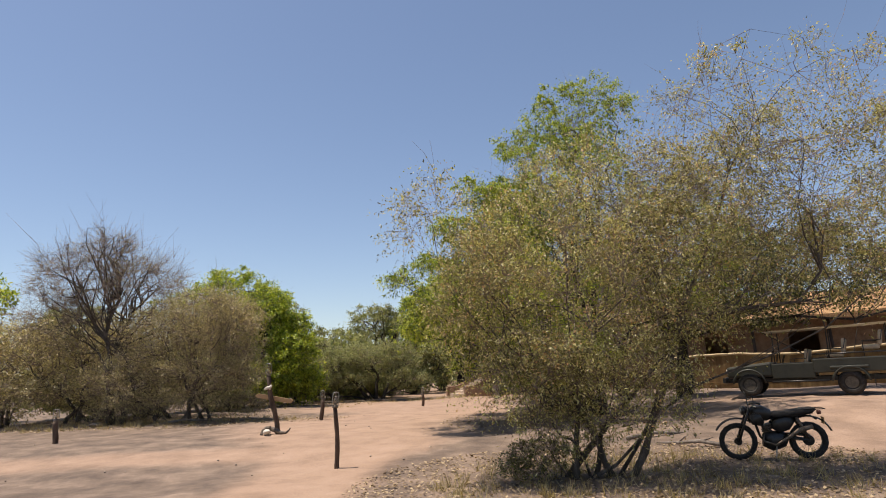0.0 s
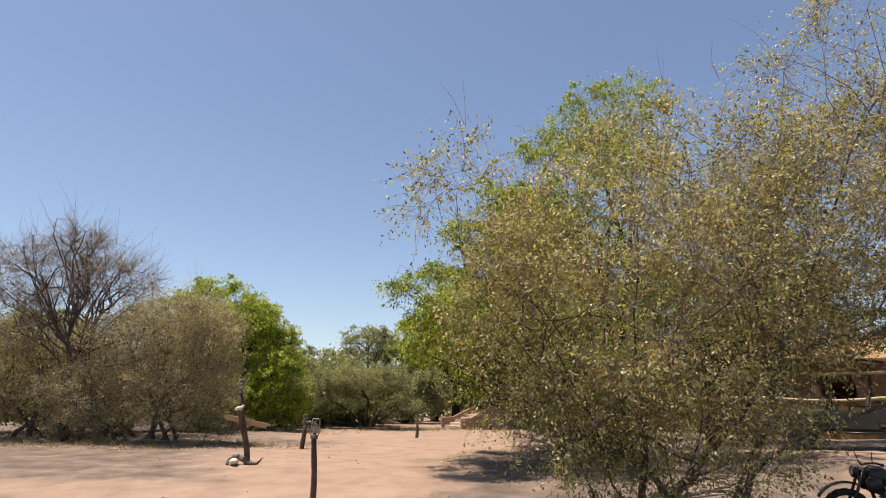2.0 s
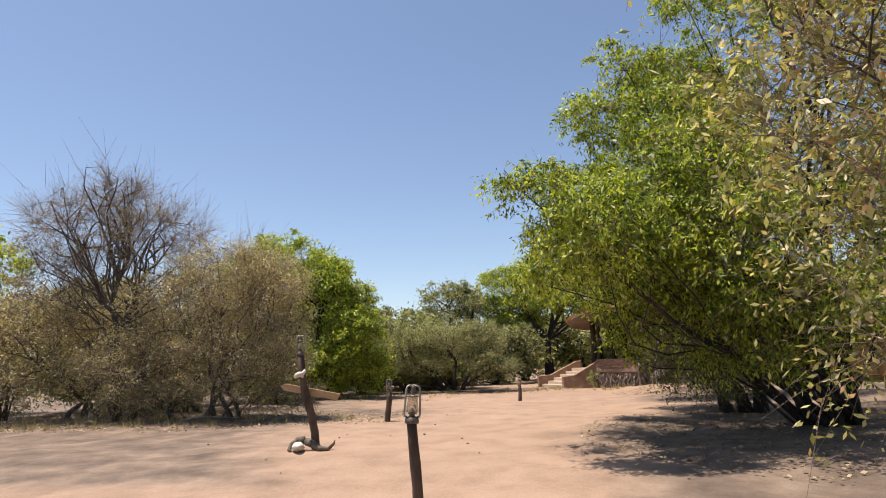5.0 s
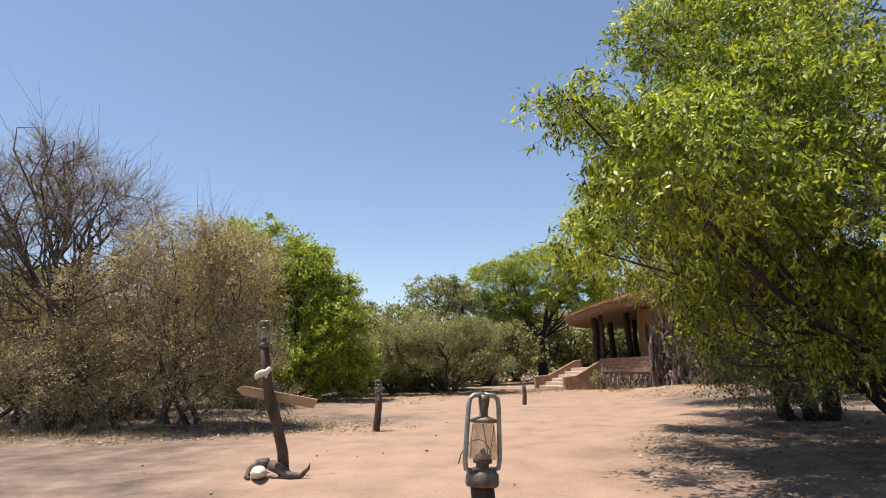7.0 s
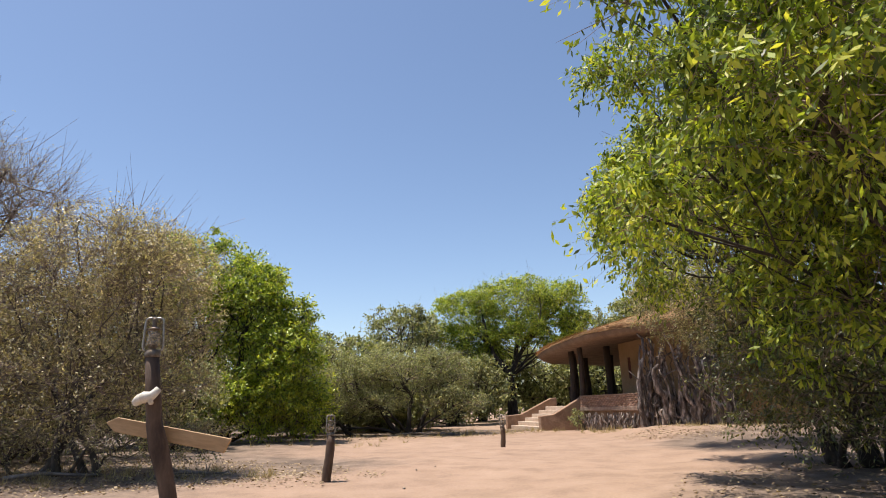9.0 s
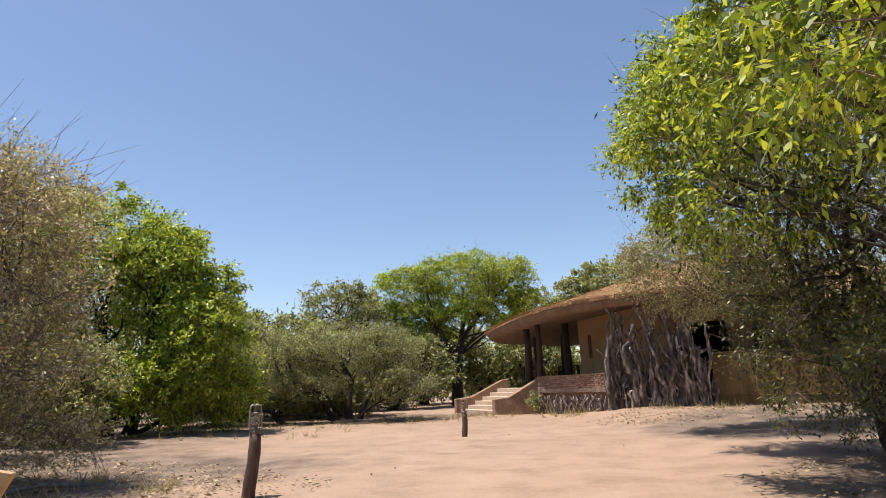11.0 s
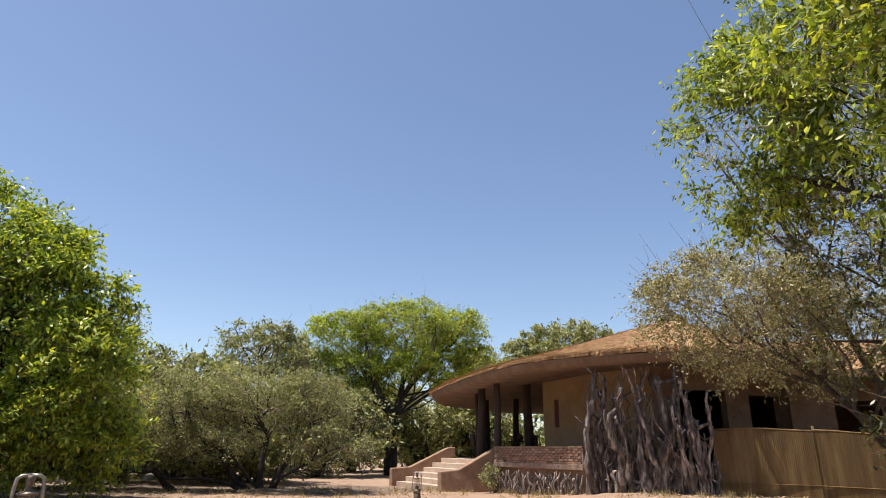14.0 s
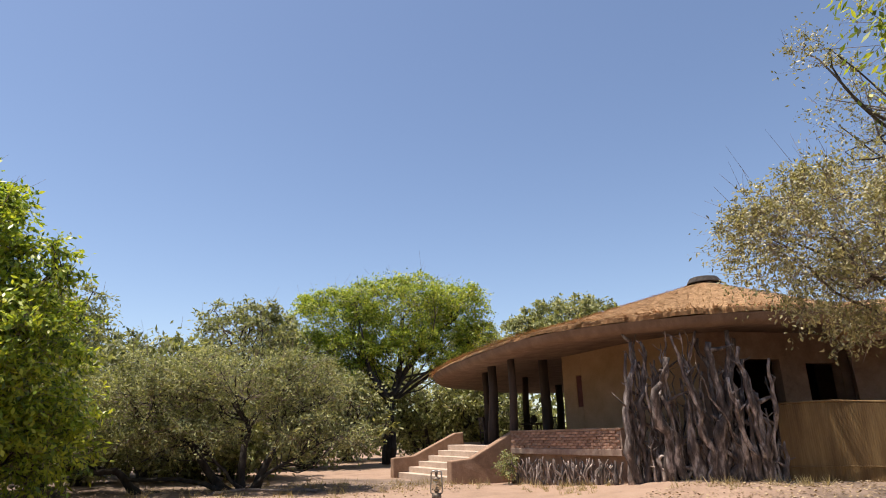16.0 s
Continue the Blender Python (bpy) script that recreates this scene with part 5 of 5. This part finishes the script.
# ---- safari truck ----
def safari_truck():
    fx, fy, rx_, ry_ = 10.9, 19.8, 13.4, 18.3
    z = gz(12.4, 18.9) + 0.01
    tr = thing("safari_truck", "dark open-sided safari truck with canvas canopy and tiered seats", "truck", (rx_, ry_, z))
    tr.rotation_euler = (0, 0, math.atan2(ry_ - fy, rx_ - fx))
    B = math.hypot(rx_ - fx, ry_ - fy)
    for x in (0, -B):
        for y, t in ((-0.72, 0), (0.72, math.pi)):
            wheel_parts(tr, (x, y, 0.38), 0.38, 0.11, M_RIM, t, 0, 0.06, 0.02, 1)
    part("chassis", box_bm((B + 1.9, 0.9, 0.16), Matrix.Translation((-B / 2 + 0.1, 0, 0.52)), 0.02), M_BLACK, tr)
    bm = prism_bm([(-B - 0.68, -0.78), (-B + 0.75, -0.8), (-B + 0.75, 0.8), (-B - 0.68, 0.78)], 0.62, [0.98, 1.12, 1.12, 0.98], 0.07)
    part("bonnet", bm, M_TRUCK, tr)
    part("grille", box_bm((0.04, 1.1, 0.26), Matrix.Translation((-B - 0.7, 0, 0.82)), 0.01), M_BLACK, tr)
    for sgn in (-1, 1):
        part("mudflap", box_bm((0.02, 0.3, 0.36), Matrix.Translation((0.62, sgn * 0.72, 0.42)), 0.004), M_RUBBER, tr)
        part("side_step", tube_mesh("side_step", [(-B + 0.7, sgn * 0.86, 0.46), (-0.6, sgn * 0.86, 0.46)], [0.03, 0.03], M_BLACK, 6), M_BLACK, tr)
    part("spare_wheel_mount", box_bm((0.12, 0.5, 0.5), Matrix.Translation((1.27, 0, 0.95)), 0.05), M_BLACK, tr)
    part("cab_tub", box_bm((1.25, 1.66, 0.52), Matrix.Translation((-B + 1.35, 0, 0.8)), 0.04), M_TRUCK, tr)
    part("load_bed", box_bm((2.2, 1.7, 0.45), Matrix.Translation((0.12, 0, 0.93)), 0.03), M_TRUCK, tr)
    for sgn in (-1, 1):
        part("wheel_arch", box_bm((1.05, 0.1, 0.09), Matrix.Translation((0, sgn * 0.86, 0.86)), 0.03), M_TRUCK, tr)
        part("arch_flare", tube_mesh("arch_flare", [(0.5 * math.cos(a), sgn * 0.88, 0.38 + 0.5 * math.sin(a)) for a in np.linspace(0.1, math.pi - 0.1, 11)], [0.035] * 11, M_TRUCK, 6), M_TRUCK, tr)
        part("arch_flare", tube_mesh("arch_flare", [(-B + 0.5 * math.cos(a), sgn * 0.84, 0.38 + 0.5 * math.sin(a)) for a in np.linspace(0.1, math.pi - 0.1, 11)], [0.035] * 11, M_TRUCK, 6), M_TRUCK, tr)
        part("bed_rail", tube_mesh("bed_rail", [(-0.95, sgn * 0.84, 1.3), (1.2, sgn * 0.84, 1.3)], [0.022, 0.022], M_BLACK, 6), M_BLACK, tr)
        part("headlamp", ring_bm([(0.09, 0), (0.09, 0.03), (0.03, 0.05)], 12), M_STEEL, tr).matrix_basis = Matrix.Translation((-B - 0.7, sgn * 0.5, 0.84)) @ Euler((0, radians(-90), 0)).to_matrix().to_4x4()
        for x in (-B + 0.85, -0.5, 1.1):
            part("canopy_pole", tube_mesh("canopy_pole", [(x, sgn * 0.8, 1.05), (x + 0.02, sgn * 0.78, 2.08 + 0.06 * (x + B) / 3)], [0.022, 0.02], M_BLACK, 8), M_BLACK, tr)
    part("bumper", box_bm((0.12, 1.7, 0.18), Matrix.Translation((-B - 0.78, 0, 0.55)), 0.03), M_BLACK, tr)
    part("windscreen_frame", tube_mesh("windscreen_frame", [(-B + 0.75, -0.74, 1.1), (-B + 0.82, -0.72, 1.5), (-B + 0.82, 0.72, 1.5), (-B + 0.75, 0.74, 1.1)], [0.022] * 4, M_BLACK, 6), M_BLACK, tr)
    part("steering_wheel", tube_mesh("steering_wheel", [(-B + 1.0 + 0.06 * math.sin(a), 0.35 + 0.19 * math.cos(a), 1.18 + 0.18 * math.sin(a)) for a in np.linspace(0, 2 * math.pi, 17)], [0.014] * 17, M_BLACK, 6), M_BLACK, tr)
    for x, h in ((-B + 1.5, 0.98), (-0.35, 1.25), (0.65, 1.45)):
        part("bench_seat", box_bm((0.48, 1.5, 0.14), Matrix.Translation((x, 0, h)), 0.04), M_CANVAS, tr)
        part("bench_back", box_bm((0.12, 1.5, 0.46), Matrix.Translation((x + 0.28, 0, h + 0.28)) @ Euler((0, 0.18, 0)).to_matrix().to_4x4(), 0.04), M_CANVAS, tr)
        for sgn in (-1, 1):
            part("seat_frame", tube_mesh("seat_frame", [(x - 0.2, sgn * 0.74, h - 0.3), (x - 0.2, sgn * 0.76, h + 0.2), (x + 0.28, sgn * 0.76, h + 0.2), (x + 0.36, sgn * 0.74, h + 0.52)], [0.016] * 4, M_BLACK, 6), M_BLACK, tr)
    bm = bmesh.new()
    rows = []
    for i, x in enumerate(np.linspace(-B + 0.5, 1.35, 10)):
        rows.append([bm.verts.new((x, y, 2.1 + 0.06 * (x + B) / 3 + 0.03 * math.cos(y * 1.5) + 0.012 * math.sin(x * 5 + y * 3))) for y in np.linspace(-0.95, 0.95, 9)])
    for p, q in zip(rows, rows[1:]):
        for j in range(8):
            bm.faces.new((p[j], q[j], q[j + 1], p[j + 1]))
    bmesh.ops.solidify(bm, geom=bm.faces[:], thickness=0.035)
    part("canopy", bm, M_CANVAS, tr, "sun-bleached canvas canopy")


safari_truck()


# ---- porch furniture ----
def chair(x, y, turn):
    ch = thing("porch_chair", "dark slat-backed porch chair", "chair", (x + HOUSE[0], y + HOUSE[1], 1.05), "porch chairs")
    part("seat", box_bm((0.46, 0.46, 0.05), Matrix.Translation((0, 0, 0.43)), 0.012), M_DARKWOOD, ch)
    for sx in (-0.2, 0.2):
        part("leg", tube_mesh("leg", [(sx, -0.2, 0), (sx, -0.2, 0.42)], [0.02, 0.022], M_DARKWOOD, 6), M_DARKWOOD, ch)
        part("back_leg", tube_mesh("back_leg", [(sx, 0.2, 0), (sx, 0.21, 0.45), (sx, 0.27, 0.95)], [0.02, 0.022, 0.018], M_DARKWOOD, 6), M_DARKWOOD, ch)
    for k in range(5):
        part("back_slat", box_bm((0.03, 0.014, 0.42), Matrix.Translation((-0.15 + 0.075 * k, 0.25, 0.72)) @ Euler((-0.12, 0, 0)).to_matrix().to_4x4(), 0.003), M_DARKWOOD, ch)
    part("back_rail", box_bm((0.44, 0.03, 0.05), Matrix.Translation((0, 0.275, 0.95)), 0.008), M_DARKWOOD, ch)
    ch.rotation_euler = (0, 0, radians(turn))


def porch():
    for x, y, t in ((2.6, 42.6, 70), (2.7, 43.6, 100), (4.6, 45.0, 200), (5.6, 44.0, 120), (5.0, 42.6, 20)):
        chair(x, y, t)
    tb = thing("porch_table", "low dark wooden porch table", "table", (4.43, 44.45, 1.05))
    top = ring_bm([(0.5, 0.68), (0.52, 0.7), (0.52, 0.73), (0.5, 0.74)], 24)
    part("tabletop", top, M_DARKWOOD, tb)
    for k in range(4):
        a = math.pi / 4 + k * math.pi / 2
        part("leg", tube_mesh("leg", [(0.38 * math.cos(a), 0.38 * math.sin(a), 0), (0.3 * math.cos(a), 0.3 * math.sin(a), 0.69)], [0.025, 0.03], M_DARKWOOD, 7), M_DARKWOOD, tb)
    pot = thing("table_pot", "round dark clay pot on the porch table", "pot", (4.43, 44.4, 1.79))
    part("body", ring_bm([(0.06, 0), (0.13, 0.06), (0.15, 0.14), (0.1, 0.24), (0.07, 0.27), (0.09, 0.3)], 16), M_DARKWOOD, pot)


porch()


# ---- undergrowth, litter and stones ----
def undergrowth():
    tree("low_shrub", "low dark green shrub at the foot of the big shrub", "shrub", (2.2, 7.7),
         [(2.2, 7.7, 0.4, 0.6, 0.45, 0.4, 3200), (1.8, 7.8, 0.25, 0.4, 0.35, 0.28, 1500)], [(0, 0), (0.1, 0.1)], L_DARK, M_BARK, (0.045, 0.016, 0.0025), 41, 0.16, 50, 8, 0.2, -0.9, 0.2, 0.0, 0.9, 0.012, 4, 6, 2.0, 6)
    tree("creeper", "leafy green creeper at the stair parapet", "shrub", (1.8, 38.75),
         [(1.8, 38.75, 0.5, 0.3, 0.45, 0.5, 1100)], [(0, 0)], L_OLIVE, M_BARK, (0.07, 0.035, 0.003), 42, 0.16, 40, 8, 0.3, -0.9, 0.2, 0.1, 0.9, 0.012, 4, 5, 2.0, 4)


def scatter(zones, n, rng):
    """Points strewn over plan ellipses (x, y, rx, ry, share)."""
    out = []
    for x, y, rx, ry, share in zones:
        m = int(n * share)
        a, r = rng.uniform(0, 2 * math.pi, m), np.sqrt(rng.uniform(0, 1, m))
        out.append(np.stack([x + rx * r * np.cos(a), y + ry * r * np.sin(a)], 1))
    return np.vstack(out)


def litter():
    rng = np.random.default_rng(51)
    zones = [(4, 8, 5, 3.5, 0.3), (4.0, 17.5, 4.0, 5, 0.1), (-12, 23.5, 7, 3.5, 0.2), (-8, 22.5, 4, 2.0, 0.04), (5.5, 31.5, 3.5, 2.2, 0.08), (-5, 38.5, 6, 3, 0.1)]
    p = scatter(zones, 26000, rng)
    pos = np.column_stack([p, ground_z(p[:, 0], p[:, 1]) + 0.018 + rng.uniform(0, 0.02, len(p))])
    n = len(pos)
    a = rng.uniform(0, 2 * math.pi, n)
    d = np.stack([np.cos(a), np.sin(a), rng.normal(0, 0.25, n)], 1)
    q = np.stack([-np.sin(a), np.cos(a), rng.normal(0, 0.3, n)], 1)
    ln, wd = rng.uniform(0.03, 0.085, n)[:, None], rng.uniform(0.012, 0.035, n)[:, None]
    ob = new("leaf_litter", quads_mesh("leaf_litter", np.stack([pos, pos + d * ln * 0.5 + q * wd, pos + d * ln, pos + d * ln * 0.5 - q * wd], 1), M_LITTER))
    tagged(ob, "scattered dry fallen leaves on the sand", "leaf litter", kind="stuff")
    zones = [(4.5, 7.5, 4, 3, 0.28), (-13, 22.8, 7, 2.0, 0.22), (5.3, 33.0, 2.0, 0.8, 0.025), (2.6, 36.5, 1.0, 2.0, 0.06), (-9, 34, 5, 3, 0.03), (-4, 39, 5, 2.5, 0.12), (1.5, 41, 2, 4, 0.03)]
    p = scatter(zones, 900, rng)
    quads = []
    for x, y in p:
        z = gz(x, y)
        k = 16
        base = np.stack([x + rng.normal(0, 0.05, k), y + rng.normal(0, 0.05, k), np.full(k, z - 0.01)], 1)
        tip = base + np.stack([rng.normal(0, 0.07, k), rng.normal(0, 0.07, k), rng.uniform(0.05, 0.24, k)], 1)
        w = rng.normal(0, 1, (k, 3)) * 0.004
        quads.append(np.stack([base - w, base + w, tip + w * 0.2, tip - w * 0.2], 1))
    ob = new("dry_grass", quads_mesh("dry_grass", np.vstack(quads), M_GRASS))
    tagged(ob, "short tufts of dry straw-coloured grass", "grass", kind="stuff")
    # pebbles and clods
    p = scatter([(-2, 14, 6, 12, 0.5), (-9, 14, 5, 5, 0.25), (3, 30, 5, 5, 0.25)], 70, rng)
    v, f = [], []
    for x, y in p:
        r = rng.uniform(0.012, 0.035)
        i0 = len(v)
        z = gz(x, y) + r * 0.4
        for dx, dy, dz in ((1, 0, 0), (0, 1, 0), (-1, 0, 0), (0, -1, 0), (0, 0, 0.8), (0, 0, -0.8)):
            v.append((x + dx * r * rng.uniform(0.7, 1.3), y + dy * r * rng.uniform(0.7, 1.3), z + dz * r))
        f += [(i0 + a, i0 + (a + 1) % 4, i0 + 4) for a in range(4)] + [(i0 + (a + 1) % 4, i0 + a, i0 + 5) for a in range(4)]
    tagged(new("pebbles", mesh_from("pebbles", v, f, M_STONE, True)), "small pebbles and clods on the sand", "pebbles", kind="stuff")
    # fallen branches
    for x, y, a, L in ((-11.5, 22.4, 0.2, 1.8), (-14, 21.8, 2.6, 1.4), (-8.6, 22.6, 0.5, 1.3), (-6.2, 38.0, 0.1, 2.2), (-3.6, 38.4, 2.9, 1.5), (4.6, 12.0, 0.4, 2.0), (6.2, 10.4, 2.4, 1.5)):
        br = thing("fallen_branch", "grey fallen dead branch on the ground", "branch", (x, y, gz(x, y)), "fallen branches")
        e = np.array((math.cos(a), math.sin(a), 0)) * L
        pts = [(0, 0, 0.05), tuple(e * 0.35 + np.array((0, 0, 0.12))), tuple(e * 0.7 + np.array((0.05, 0.05, 0.06))), tuple(e + np.array((0, 0, 0.05)))]
        v, f = tube(pts, [0.045, 0.04, 0.03, 0.012], 7)
        for k in range(4):
            s0 = np.array(pts[1 + k % 2])
            tube([s0, s0 + rng.normal(0, 0.2, 3) * np.array((1, 1, 0.2)) + np.array((0, 0, 0.12))], [0.018, 0.005], 5, v, f)
        part("limb", mesh_from("limb", v, f, M_BARK_GREY, True), M_BARK_GREY, br)


undergrowth()
litter()


# ---- bricks of the porch band ----
def bricks():
    rng = random.Random(8)
    P, Q = (2.24, 38.6), (3.83, 34.4)
    d = (Vector(Q) - Vector(P)).normalized()
    turn = math.atan2(d.y, d.x)
    shapes = []
    for k in range(4):
        bm = box_bm((0.205 + 0.006 * k, 0.05, 0.062), None, 0.008)
        me = bpy.data.meshes.new("brick")
        bm.to_mesh(me)
        bm.free()
        me.materials.append(M_BRICK)
        shapes.append(me)
    for row in range(6):
        for i in range(20):
            u = 0.11 + i * 0.222 + (0.11 if row % 2 else 0) + rng.uniform(-0.006, 0.006)
            if u > 4.38 or rng.random() < 0.06:
                continue
            x, y = along(P, Q, u, -0.008 + rng.uniform(-0.006, 0.004))
            b = new("brick", rng.choice(shapes))
            b.parent = LODGE
            b.matrix_basis = Matrix.Translation((x, y, 1.037 + row * 0.0735)) @ Euler((0, rng.uniform(-0.02, 0.02), turn)).to_matrix().to_4x4()


bricks()
